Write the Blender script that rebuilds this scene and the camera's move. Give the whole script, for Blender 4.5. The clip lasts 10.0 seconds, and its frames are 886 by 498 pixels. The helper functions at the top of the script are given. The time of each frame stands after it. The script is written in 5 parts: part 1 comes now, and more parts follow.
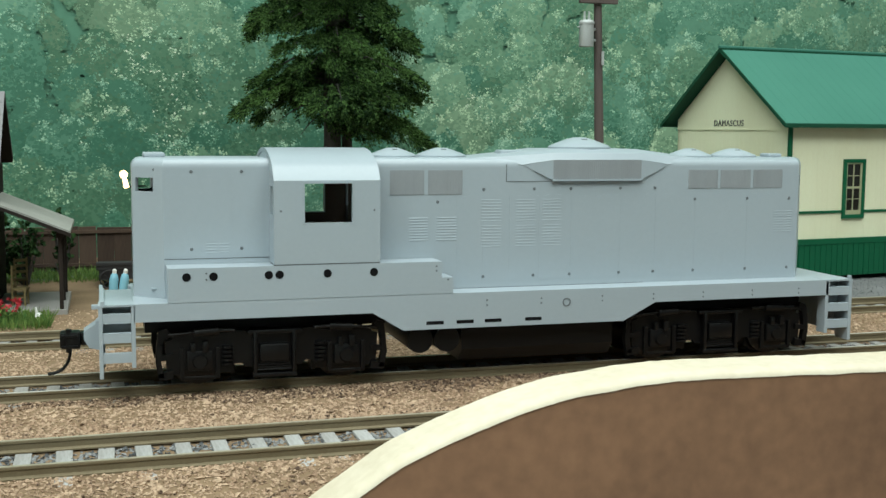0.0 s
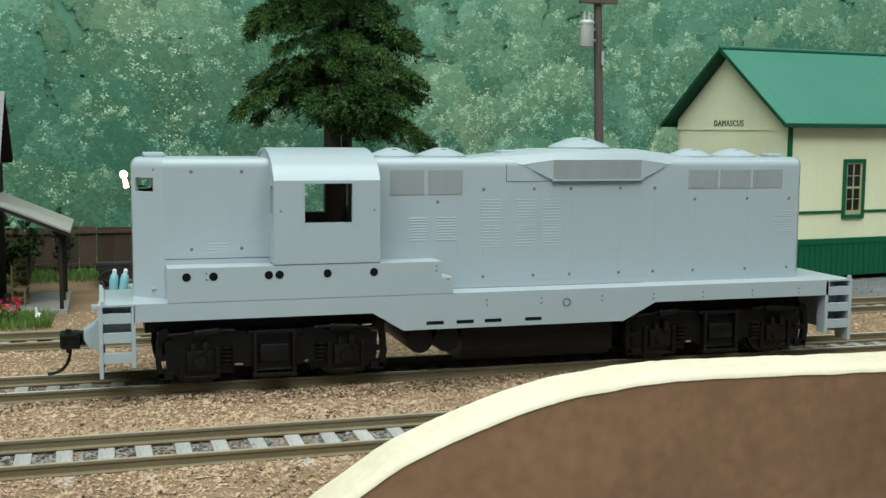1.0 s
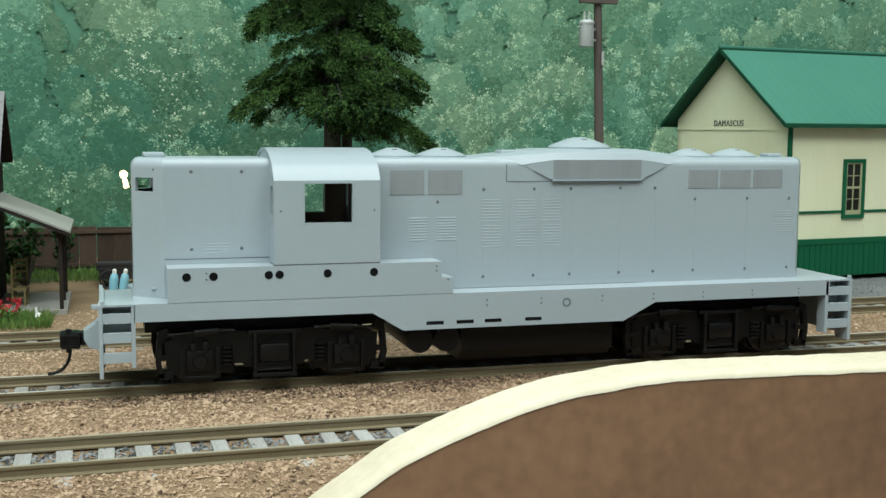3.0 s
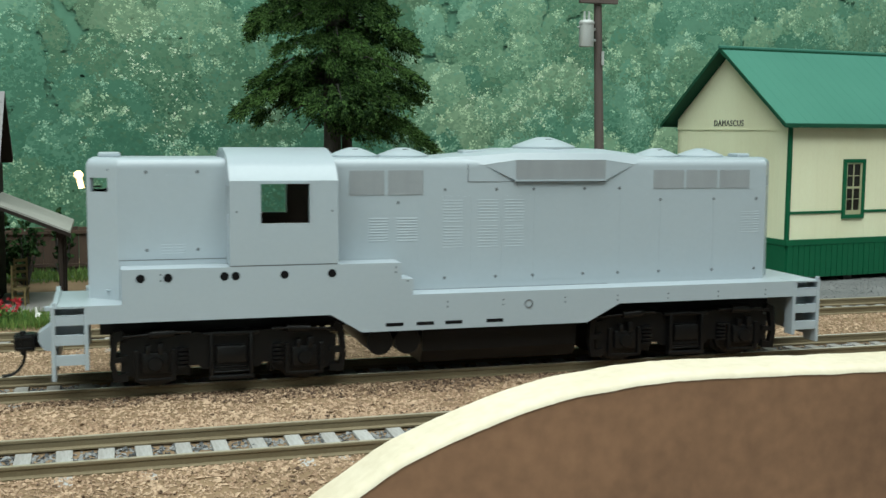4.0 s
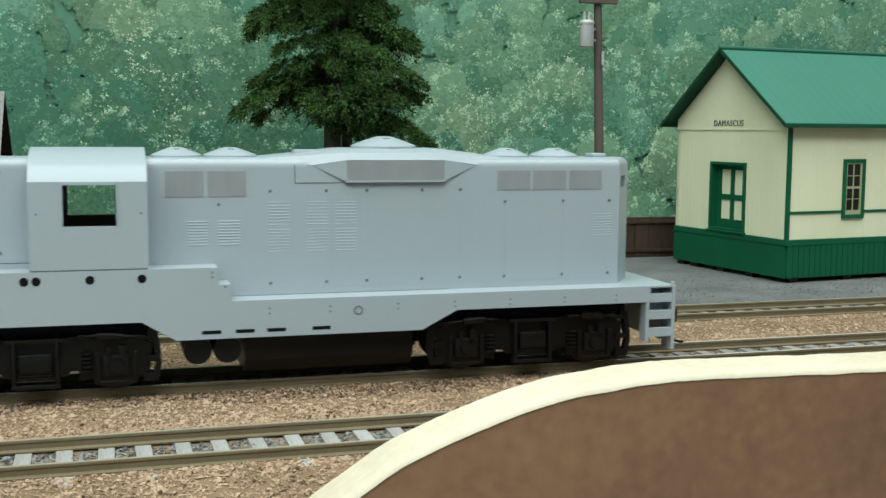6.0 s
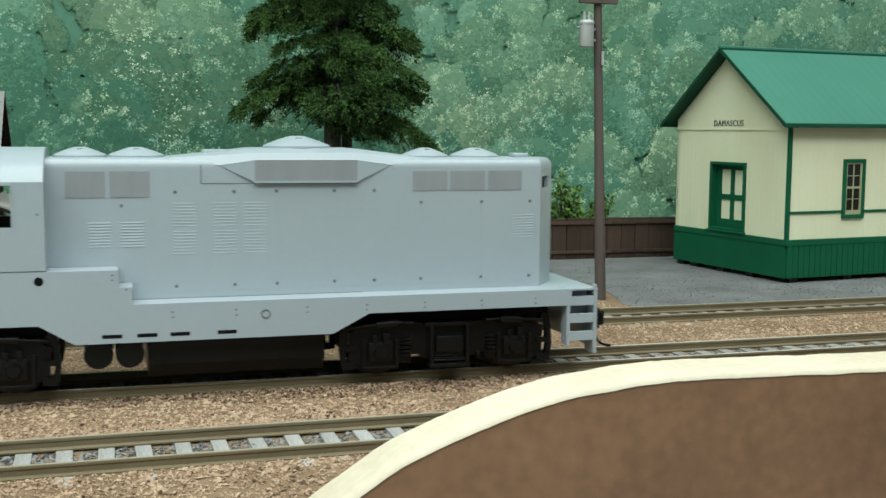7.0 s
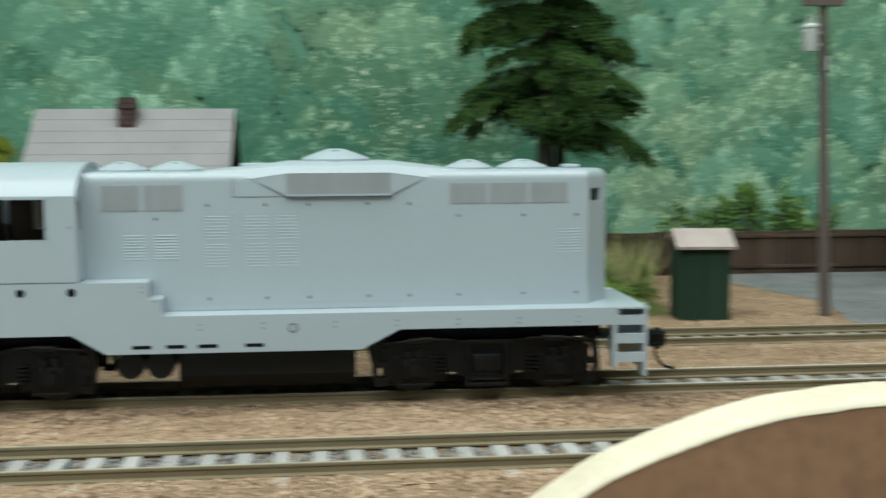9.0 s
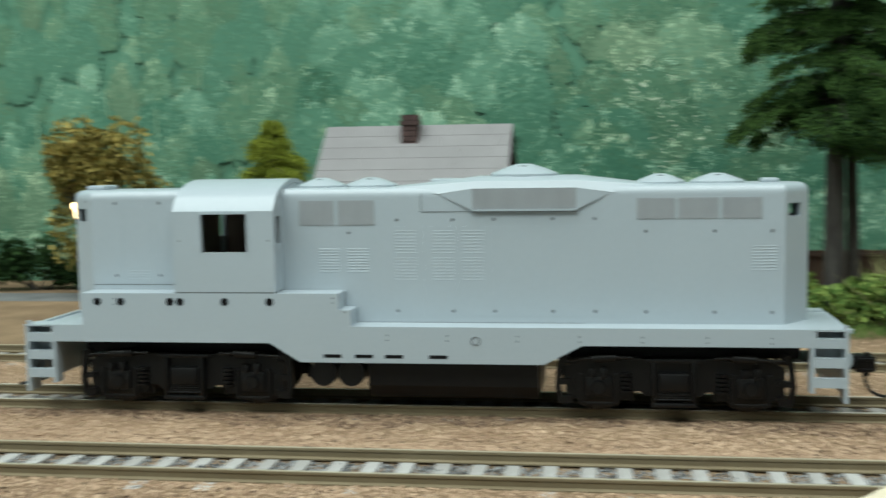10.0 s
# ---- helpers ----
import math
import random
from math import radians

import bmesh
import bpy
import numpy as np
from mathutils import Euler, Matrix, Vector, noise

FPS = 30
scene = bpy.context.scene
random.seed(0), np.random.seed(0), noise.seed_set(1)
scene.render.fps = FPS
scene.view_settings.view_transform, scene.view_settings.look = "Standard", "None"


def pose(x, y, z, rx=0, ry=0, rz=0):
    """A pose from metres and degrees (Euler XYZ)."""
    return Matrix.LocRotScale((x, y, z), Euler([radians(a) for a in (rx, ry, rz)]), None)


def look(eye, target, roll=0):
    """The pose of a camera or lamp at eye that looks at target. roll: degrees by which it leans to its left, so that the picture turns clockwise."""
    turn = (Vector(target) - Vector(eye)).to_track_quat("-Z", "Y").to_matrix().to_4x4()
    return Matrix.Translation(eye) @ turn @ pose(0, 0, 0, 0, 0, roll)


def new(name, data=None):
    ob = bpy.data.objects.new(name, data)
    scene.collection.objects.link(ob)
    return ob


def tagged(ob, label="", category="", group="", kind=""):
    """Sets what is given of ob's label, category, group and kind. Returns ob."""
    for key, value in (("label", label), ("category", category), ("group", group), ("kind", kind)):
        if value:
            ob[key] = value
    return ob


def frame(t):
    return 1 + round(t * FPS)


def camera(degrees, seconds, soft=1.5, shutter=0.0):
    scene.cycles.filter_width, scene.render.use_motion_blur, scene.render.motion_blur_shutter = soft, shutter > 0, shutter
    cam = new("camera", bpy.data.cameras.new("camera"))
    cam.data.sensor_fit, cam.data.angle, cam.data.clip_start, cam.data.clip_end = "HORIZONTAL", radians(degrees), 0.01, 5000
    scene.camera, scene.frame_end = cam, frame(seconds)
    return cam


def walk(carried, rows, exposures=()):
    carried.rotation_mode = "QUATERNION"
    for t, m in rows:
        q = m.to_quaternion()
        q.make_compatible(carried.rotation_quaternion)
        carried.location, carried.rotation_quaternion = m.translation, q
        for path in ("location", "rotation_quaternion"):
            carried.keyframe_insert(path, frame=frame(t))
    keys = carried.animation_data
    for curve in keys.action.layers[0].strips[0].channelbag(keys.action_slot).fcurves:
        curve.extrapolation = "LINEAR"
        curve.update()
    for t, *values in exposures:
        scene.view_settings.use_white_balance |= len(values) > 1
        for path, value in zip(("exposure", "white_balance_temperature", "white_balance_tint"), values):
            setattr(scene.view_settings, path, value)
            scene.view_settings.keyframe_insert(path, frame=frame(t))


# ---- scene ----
MM = 0.001

# ---- camera ----
cam = camera(42.72, 10.0, soft=1.5, shutter=0.75)
EYE0 = (-89.8, -277.1, 60.2, -16.52, -6.08, -0.43)


def eye(x, y, z, yaw, pitch, roll):
    return pose(x * MM, y * MM, z * MM, 90 + pitch, roll, yaw)


walk(cam, [
    (0.0, eye(*EYE0)),
    (8.0, eye(*EYE0)),
    (8.2, eye(-89.4, -277.1, 60.1, -16.45, -6.07, -0.44)),
    (8.5, eye(-88.8, -277.0, 59.4, -14.39, -6.04, -0.20)),
    (8.8, eye(-88.3, -277.0, 59.3, -9.52, -5.43, -0.06)),
    (9.0, eye(-88.0, -276.9, 60.1, -5.61, -5.51, 0.29)),
    (9.3, eye(-87.8, -277.0, 61.2, -1.53, -5.50, 0.50)),
    (9.5, eye(-87.5, -277.2, 61.6, 1.62, -5.25, 0.65)),
    (9.7, eye(-87.1, -276.9, 61.6, 4.24, -5.12, 0.79)),
    (10.0, eye(-86.1, -276.0, 60.4, 8.50, -4.72, 0.91)),
], exposures=[(0.0, 0.0, 6150, 3.0), (10.0, 0.0, 6150, 3.0)])

# ---- light: a room with ceiling lamps above the aisle ----
world = bpy.data.worlds.new("room_air")
scene.world = world
world.use_nodes = True
world.node_tree.nodes["Background"].inputs[0].default_value = (0.85, 0.95, 1.0, 1)
world.node_tree.nodes["Background"].inputs[1].default_value = 0.22


def ceiling_lamp(x, y, z, sx, sy, watts):
    data = bpy.data.lights.new("ceiling_lamp", "AREA")
    data.shape, data.size, data.size_y, data.energy = "RECTANGLE", sx, sy, watts
    data.color = (0.98, 1.0, 0.95)
    ob = new("ceiling_lamp", data)
    ob.matrix_basis = look((x, y, z), (x, y + 0.0001, 0))
    return ob


ceiling_lamp(-0.1, -0.15, 1.27, 2.0, 0.6, 20)
ceiling_lamp(-0.6, -1.05, 1.27, 2.6, 0.8, 40)

# ---- materials ----


def mat(name, a, b=None, scale=0.2, rough=0.6, metal=0.0, bump=0.0, fine=2.0, island=0.0, stretch=(1, 1, 1), random_ob=0.0, glow=0.0, detail=6.0, dull=0.0):
    """Two colours mixed by noise at two scales; scale and fine in features a millimetre."""
    m = bpy.data.materials.new(name)
    m.use_nodes = True
    nt = m.node_tree
    bs = nt.nodes["Principled BSDF"]
    bs.inputs["Roughness"].default_value = rough
    bs.inputs["Metallic"].default_value = metal
    b = b or tuple(c * 0.8 for c in a)
    tc = nt.nodes.new("ShaderNodeTexCoord")
    mp = nt.nodes.new("ShaderNodeMapping")
    mp.inputs["Scale"].default_value = stretch
    nt.links.new(tc.outputs["Object"], mp.inputs["Vector"])
    n1 = nt.nodes.new("ShaderNodeTexNoise")
    n1.inputs["Scale"].default_value = scale * 1000
    n1.inputs["Detail"].default_value = detail
    n2 = nt.nodes.new("ShaderNodeTexNoise")
    n2.inputs["Scale"].default_value = fine * 1000
    n2.inputs["Detail"].default_value = 3
    for n in (n1, n2):
        nt.links.new(mp.outputs["Vector"], n.inputs["Vector"])
    add = nt.nodes.new("ShaderNodeMath")
    add.operation = "MULTIPLY_ADD"
    nt.links.new(n2.outputs["Fac"], add.inputs[0])
    add.inputs[1].default_value = 0.6
    nt.links.new(n1.outputs["Fac"], add.inputs[2])
    val = add.outputs[0]
    if island or random_ob:
        if island:
            g = nt.nodes.new("ShaderNodeNewGeometry")
            src = g.outputs["Random Per Island"]
        else:
            g = nt.nodes.new("ShaderNodeObjectInfo")
            src = g.outputs["Random"]
        k = nt.nodes.new("ShaderNodeMath")
        k.operation = "MULTIPLY_ADD"
        nt.links.new(src, k.inputs[0])
        k.inputs[1].default_value = island or random_ob
        nt.links.new(val, k.inputs[2])
        s = nt.nodes.new("ShaderNodeMath")
        s.operation = "SUBTRACT"
        nt.links.new(k.outputs[0], s.inputs[0])
        s.inputs[1].default_value = (island or random_ob) / 2
        val = s.outputs[0]
    ramp = nt.nodes.new("ShaderNodeMapRange")
    ramp.inputs["From Min"].default_value = 0.5
    ramp.inputs["From Max"].default_value = 1.1
    nt.links.new(val, ramp.inputs["Value"])
    mix = nt.nodes.new("ShaderNodeMix")
    mix.data_type = "RGBA"
    nt.links.new(ramp.outputs["Result"], mix.inputs[0])
    mix.inputs[6].default_value = (*a, 1)
    mix.inputs[7].default_value = (*b, 1)
    nt.links.new(mix.outputs[2], bs.inputs["Base Color"])
    if bump:
        bp = nt.nodes.new("ShaderNodeBump")
        bp.inputs["Strength"].default_value = bump
        bp.inputs["Distance"].default_value = 0.0003
        nt.links.new(add.outputs[0], bp.inputs["Height"])
        nt.links.new(bp.outputs["Normal"], bs.inputs["Normal"])
    if glow:
        bs.inputs["Emission Color"].default_value = (1.0, 0.62, 0.30, 1)
        bs.inputs["Emission Strength"].default_value = glow
    if dull:
        bs.inputs["Specular IOR Level"].default_value = dull
    return m


GREY = mat("grey_styrene", (0.375, 0.430, 0.470), (0.350, 0.404, 0.443), 0.02, 0.33, bump=0.03, fine=1.0)
GRILLE = mat("grey_screen", (0.315, 0.340, 0.360), (0.265, 0.285, 0.300), 0.1, 0.6, bump=0.3, fine=3, stretch=(3, 1, 0.3))
SEAM = mat("seam_shadow", (0.16, 0.18, 0.19), (0.12, 0.13, 0.14), 0.2, 0.8)
BLACK = mat("black_plastic", (0.0030, 0.0031, 0.0036), (0.0056, 0.0055, 0.0056), 0.3, 0.38, bump=0.1, dull=0.3)
HOLE = mat("hole_shade_black", (0.006, 0.006, 0.007), (0.004, 0.004, 0.004), 0.3, 0.9, dull=0.15)
WHEEL = mat("blackened_metal", (0.05, 0.045, 0.04), (0.03, 0.03, 0.03), 0.3, 0.4, metal=0.8)
CABSHADE = mat("cab_shade_brown", (0.21, 0.165, 0.14), (0.16, 0.125, 0.105), 0.1, 0.8, dull=0.15)
BULB = mat("lit_bulb", (1, 0.8, 0.5), glow=5.0)
RAIL = mat("weathered_rail", (0.135, 0.105, 0.058), (0.20, 0.165, 0.10), 0.05, 0.6, metal=0.1, bump=0.1)
RAILTOP = mat("polished_rail", (0.62, 0.60, 0.55), (0.50, 0.48, 0.42), 0.05, 0.4, metal=0.2)
TIE = mat("grey_tie", (0.44, 0.44, 0.43), (0.28, 0.275, 0.26), 0.25, 0.85, bump=0.5, stretch=(1, 0.15, 1), random_ob=0.35, dull=0.2)
TIEDARK = mat("dark_tie", (0.17, 0.16, 0.14), (0.30, 0.29, 0.27), 0.25, 0.85, bump=0.5, stretch=(1, 0.15, 1), random_ob=0.5, dull=0.2)
SOIL = mat("tan_soil", (0.27, 0.19, 0.115), (0.15, 0.10, 0.06), 0.06, 0.95, bump=0.8, fine=1.2, dull=0.2)
GRAIN = mat("tan_ballast", (0.50, 0.37, 0.255), (0.29, 0.195, 0.128), 0.02, 0.9, fine=0.1, island=0.55, dull=0.2)
GRAINDARK = mat("dark_brown_ballast", (0.26, 0.175, 0.115), (0.09, 0.06, 0.042), 0.04, 0.9, fine=0.3, island=0.9, dull=0.2)
GRAINGREY = mat("grey_ballast", (0.25, 0.255, 0.255), (0.075, 0.078, 0.08), 0.15, 0.9, fine=1.0, island=1.4, dull=0.2)
GRAVEL = mat("grey_gravel", (0.20, 0.205, 0.205), (0.10, 0.105, 0.105), 0.05, 0.95, bump=1.0, fine=1.3, dull=0.2)
CREAMEDGE = mat("cream_board_edge", (0.69, 0.63, 0.50), (0.56, 0.49, 0.36), 0.04, 0.75, bump=0.25, fine=0.5)
BOARD = mat("brown_hardboard", (0.275, 0.145, 0.078), (0.155, 0.080, 0.043), 0.035, 0.6, bump=0.2, fine=0.35, detail=10.0)
CREAM = mat("cream_paint", (0.80, 0.82, 0.60), (0.72, 0.71, 0.49), 0.035, 0.65, bump=0.12, stretch=(1.6, 1.6, 0.25))
GREEN = mat("green_paint", (0.011, 0.112, 0.050), (0.008, 0.082, 0.037), 0.05, 0.5, bump=0.1, dull=0.2)
ROOFGREEN = mat("green_metal_roof", (0.070, 0.215, 0.160), (0.055, 0.180, 0.134), 0.02, 0.55, bump=0.08, dull=0.2)
GREENDARK = mat("dark_green_trim", (0.012, 0.075, 0.04), (0.01, 0.055, 0.03), 0.05, 0.6, dull=0.2)
SASH = mat("dull_sash_paint", (0.42, 0.43, 0.27), (0.33, 0.34, 0.20), 0.1, 0.7)
LETTER = mat("black_lettering", (0.03, 0.035, 0.04), (0.02, 0.02, 0.025), 0.2, 0.7)
PANE = mat("dark_pane_and_inside", (0.012, 0.012, 0.01), (0.02, 0.02, 0.016), 0.1, 0.15)
POLE = mat("brown_grey_pole", (0.115, 0.09, 0.08), (0.075, 0.06, 0.055), 0.15, 0.8, bump=0.4, stretch=(2, 2, 0.1))
TIN = mat("grey_tin_can", (0.50, 0.53, 0.52), (0.42, 0.44, 0.43), 0.1, 0.5, metal=0.3)
FENCE = mat("brown_fence_board", (0.085, 0.058, 0.042), (0.045, 0.031, 0.024), 0.08, 0.85, bump=0.4, stretch=(2, 2, 0.15), random_ob=0.5, dull=0.15)
SHED = mat("dark_green_shed", (0.022, 0.045, 0.028), (0.015, 0.03, 0.02), 0.1, 0.75, bump=0.3, stretch=(2, 2, 0.1), random_ob=0.3, dull=0.15)
SHEDROOF = mat("faded_tin_roof", (0.42, 0.36, 0.33), (0.30, 0.25, 0.23), 0.1, 0.7, bump=0.3)
SHINGLE = mat("grey_shingle", (0.245, 0.24, 0.245), (0.20, 0.195, 0.20), 0.05, 0.85, bump=0.4, random_ob=0.12)
SIDING = mat("dark_wood_siding", (0.034, 0.026, 0.022), (0.02, 0.016, 0.014), 0.1, 0.85, bump=0.4, random_ob=0.4, dull=0.15)
PORCHROOF = mat("pale_grey_roof", (0.34, 0.345, 0.31), (0.25, 0.25, 0.225), 0.08, 0.8, bump=0.3)
CONCRETE = mat("grey_porch_floor", (0.30, 0.29, 0.27), (0.22, 0.21, 0.20), 0.08, 0.9, bump=0.3)
BRICK = mat("dark_red_brick", (0.085, 0.050, 0.046), (0.055, 0.033, 0.03), 0.2, 0.85, bump=0.3, random_ob=0.4)
CHAIR = mat("yellow_brown_chair", (0.22, 0.17, 0.07), (0.15, 0.11, 0.045), 0.2, 0.7)
BLUE = mat("light_blue_cylinder", (0.22, 0.46, 0.56), (0.18, 0.38, 0.47), 0.2, 0.5)
WHITE = mat("white_cap", (0.75, 0.75, 0.72), (0.65, 0.65, 0.62), 0.2, 0.5)
WAGON = mat("black_wagon", (0.02, 0.02, 0.022), (0.03, 0.028, 0.027), 0.2, 0.7)
BARK = mat("dark_bark", (0.085, 0.080, 0.072), (0.018, 0.016, 0.014), 0.3, 0.9, bump=0.6, stretch=(1, 1, 0.2))
NEEDLE = mat("dark_green_needles", (0.006, 0.018, 0.007), (0.078, 0.150, 0.038), 0.035, 0.85, island=0.7, dull=0.1)
NEEDLEYELLOW = mat("yellow_green_needles", (0.12, 0.16, 0.018), (0.27, 0.31, 0.04), 0.05, 0.85, island=0.8, dull=0.15)
LEAFBROWN = mat("olive_brown_leaves", (0.13, 0.125, 0.03), (0.40, 0.33, 0.10), 0.03, 0.85, island=0.9, dull=0.15)
LEAFDARK = mat("dark_green_leaves", (0.014, 0.035, 0.012), (0.035, 0.075, 0.022), 0.05, 0.85, island=0.9, dull=0.15)
LEAFBRIGHT = mat("bright_green_leaves", (0.07, 0.14, 0.03), (0.22, 0.30, 0.075), 0.05, 0.85, island=0.9, dull=0.15)
LEAFMID = mat("mid_green_leaves", (0.07, 0.145, 0.04), (0.21, 0.33, 0.08), 0.05, 0.85, island=0.9, dull=0.15)
GRASS = mat("green_grass", (0.06, 0.13, 0.03), (0.16, 0.24, 0.06), 0.05, 0.9, island=0.9, dull=0.15)
GRASSPALE = mat("pale_grass", (0.30, 0.33, 0.13), (0.42, 0.40, 0.20), 0.05, 0.9, island=0.9, dull=0.15)
PETAL = mat("red_petals", (0.42, 0.02, 0.03), (0.25, 0.01, 0.02), 0.1, 0.7, island=0.6)
ROOMWALL = mat("plain_room_wall", (0.55, 0.57, 0.55), (0.50, 0.52, 0.50), 0.002, 0.9)

# ---- mesh helpers, in millimetres ----


def link(name, bm, material, smooth=0, parent=None, label=""):
    me = bpy.data.meshes.new(name)
    bmesh.ops.scale(bm, vec=(MM, MM, MM), verts=bm.verts)
    bm.to_mesh(me)
    bm.free()
    me.materials.append(material)
    if smooth:
        me.shade_smooth()
        me.set_sharp_from_angle(angle=radians(smooth))
    ob = new(name, me)
    if parent:
        ob.parent = parent
    if label:
        tagged(ob, label=label)
    return ob


def part(name, bm, material, parent, label="", smooth=30):
    return link(name, bm, material, smooth, parent, label)


def thing(name, x, y, z, label, category, group="", kind="", rz=0):
    ob = new(name)
    ob.matrix_basis = pose(x * MM, y * MM, z * MM, 0, 0, rz)
    return tagged(ob, label, category, group, kind)


def same(name, ob, parent, x, y, z, rx=0, ry=0, rz=0):
    """Another piece on the mesh of ob."""
    c = new(name, ob.data)
    c.parent = parent
    c.matrix_basis = pose(x * MM, y * MM, z * MM, rx, ry, rz)
    return c


def box(bm, x0, x1, y0, y1, z0, z1, bev=0.0, seg=2):
    r = bmesh.ops.create_cube(bm, size=1)
    vs = r["verts"]
    for v in vs:
        v.co = ((x0 + x1) / 2 + v.co.x * (x1 - x0), (y0 + y1) / 2 + v.co.y * (y1 - y0), (z0 + z1) / 2 + v.co.z * (z1 - z0))
    if bev:
        es = list({e for v in vs for e in v.link_edges})
        bmesh.ops.bevel(bm, geom=es, offset=bev, segments=seg, affect="EDGES", profile=0.5)
    return bm


def boxes(*rows, bev=0.0):
    bm = bmesh.new()
    for r in rows:
        box(bm, *r, bev=bev)
    return bm


def prism(bm, pts, axis, a, b):
    """A polygon extruded from a to b along an axis; pts in the other two coordinates, in axis order."""
    def at(p, c):
        return {"x": (c, p[0], p[1]), "y": (p[0], c, p[1]), "z": (p[0], p[1], c)}[axis]
    lo = [bm.verts.new(at(p, a)) for p in pts]
    hi = [bm.verts.new(at(p, b)) for p in pts]
    fs = [bm.faces.new(lo), bm.faces.new(hi[::-1])]
    n = len(pts)
    for i in range(n):
        fs.append(bm.faces.new((lo[i], hi[i], hi[(i + 1) % n], lo[(i + 1) % n])))
    bmesh.ops.recalc_face_normals(bm, faces=fs)
    return fs


def ring(bm, out, inn, axis, a, b):
    """A plate with a rectangular hole: (u0, u1, v0, v1) of its outline and of the hole, from a to b along an axis."""
    def at(u, v, c):
        return {"x": (c, u, v), "y": (u, c, v), "z": (u, v, c)}[axis]
    rows = []
    for c in (a, b):
        for u0, u1, v0, v1 in (out, inn):
            rows.append([bm.verts.new(at(u, v, c)) for u, v in ((u0, v0), (u1, v0), (u1, v1), (u0, v1))])
    fs = []
    for i in range(4):
        j = (i + 1) % 4
        oa, ia, ob, ib = rows
        fs += [bm.faces.new((oa[i], oa[j], ia[j], ia[i])), bm.faces.new((ob[i], ib[i], ib[j], ob[j])), bm.faces.new((oa[i], ob[i], ob[j], oa[j])), bm.faces.new((ia[i], ia[j], ib[j], ib[i]))]
    bmesh.ops.recalc_face_normals(bm, faces=fs)
    return bm


def rod(bm, p, q, r0, r1=None, n=10):
    p, q = Vector(p), Vector(q)
    r1 = r0 if r1 is None else r1
    m = Matrix.Translation((p + q) / 2) @ (q - p).to_track_quat("Z", "Y").to_matrix().to_4x4()
    bmesh.ops.create_cone(bm, cap_ends=True, segments=n, radius1=r0, radius2=r1, depth=(q - p).length, matrix=m)
    return bm


def lathe(bm, prof, n=24, cx=0, cy=0):
    rings = []
    for r, z in prof:
        rings.append([bm.verts.new((cx + r * math.cos(2 * math.pi * i / n), cy + r * math.sin(2 * math.pi * i / n), z)) for i in range(n)])
    for a, b in zip(rings, rings[1:]):
        for i in range(n):
            bm.faces.new((a[i], a[(i + 1) % n], b[(i + 1) % n], b[i]))
    bm.faces.new(rings[-1])
    bm.faces.new(rings[0][::-1])
    return bm


def soup(name, verts, faces, material, parent=None):
    me = bpy.data.meshes.new(name)
    me.from_pydata([tuple(c * MM for c in v) for v in verts], [], faces)
    me.materials.append(material)
    ob = new(name, me)
    if parent:
        ob.parent = parent
    return ob


rnd = random.Random(7)


def build(name, fn, *a, **k):
    bm = bmesh.new()
    fn(bm, *a, **k)
    return bm


# ---- the room ----
floor = tagged(link("floor", boxes((-2500, 2500, -3000, 1400, -1040, -1000)), ROOMWALL), "plain grey floor of the room", "floor", kind="structure")
ceiling = tagged(link("ceiling", boxes((-2500, 2500, -3000, 1400, 1300, 1340)), ROOMWALL), "plain pale ceiling of the room", "ceiling", kind="structure")
for nm, r in dict(wall_north=(-2500, 2500, 1360, 1400, -1000, 1300), wall_south=(-2500, 2500, -3000, -2960, -1000, 1300),
                  wall_west=(-2540, -2500, -3000, 1400, -1000, 1300), wall_east=(2500, 2540, -3000, 1400, -1000, 1300)).items():
    tagged(link(nm, boxes(r), ROOMWALL), "plain pale wall of the room", "wall", kind="structure")

TRACKS = (-59.0, 0.0, 62.5)


def lift(x, y):
    """Height of the ground sheet, in millimetres, rail tops at 0."""
    d = min(abs(y - c) for c in TRACKS)
    n = noise.noise(Vector((x * 0.05, y * 0.05, 3.0))) * 0.35
    if d < 8.0:
        return -3.05
    if d < 17:
        return -2.45 + n * 0.4
    if y > 85:
        return -4.0 + n * 0.5
    return -2.45 - min(1.0, (d - 17) / 8) * 1.0 + n


def ground_sheet():
    xs = np.concatenate([np.linspace(-900, -440, 20), np.arange(-430, 260, 5.0), np.linspace(262, 900, 24)])
    ys = np.concatenate([np.arange(-95, 92, 1.5), np.arange(93, 330, 6.0)])
    vs = [(x, y, lift(x, y)) for y in ys for x in xs]
    w = len(xs)
    fs = [(j * w + i, j * w + i + 1, (j + 1) * w + i + 1, (j + 1) * w + i) for j in range(len(ys) - 1) for i in range(w - 1)]
    ob = soup("ground", vs, fs, SOIL)
    return tagged(ob, "tan soil and ballast ground of the layout", "ground", kind="structure")


ground = ground_sheet()
benchwork = tagged(link("benchwork", boxes((-900, 900, -94.9, 330, -40, -8)), BOARD), "brown board base under the layout ground", "table", kind="structure")


# profile of the raised edge panel: x, z of its top, falling away to the ground at one end
EDGE_KNOTS = [(-900, -7), (-120, -7), (-72, -6.7), (-64, -4.6), (-58.8, -1.25), (-51, 3.8), (-43.8, 8.0), (-36, 11.1), (-28.7, 13.6), (-22, 15.6), (-16, 16.8), (-10, 17.6), (-3, 18.3), (9, 18.7), (33, 18.3), (54, 18.0), (110, 17.8), (900, 17.8)]


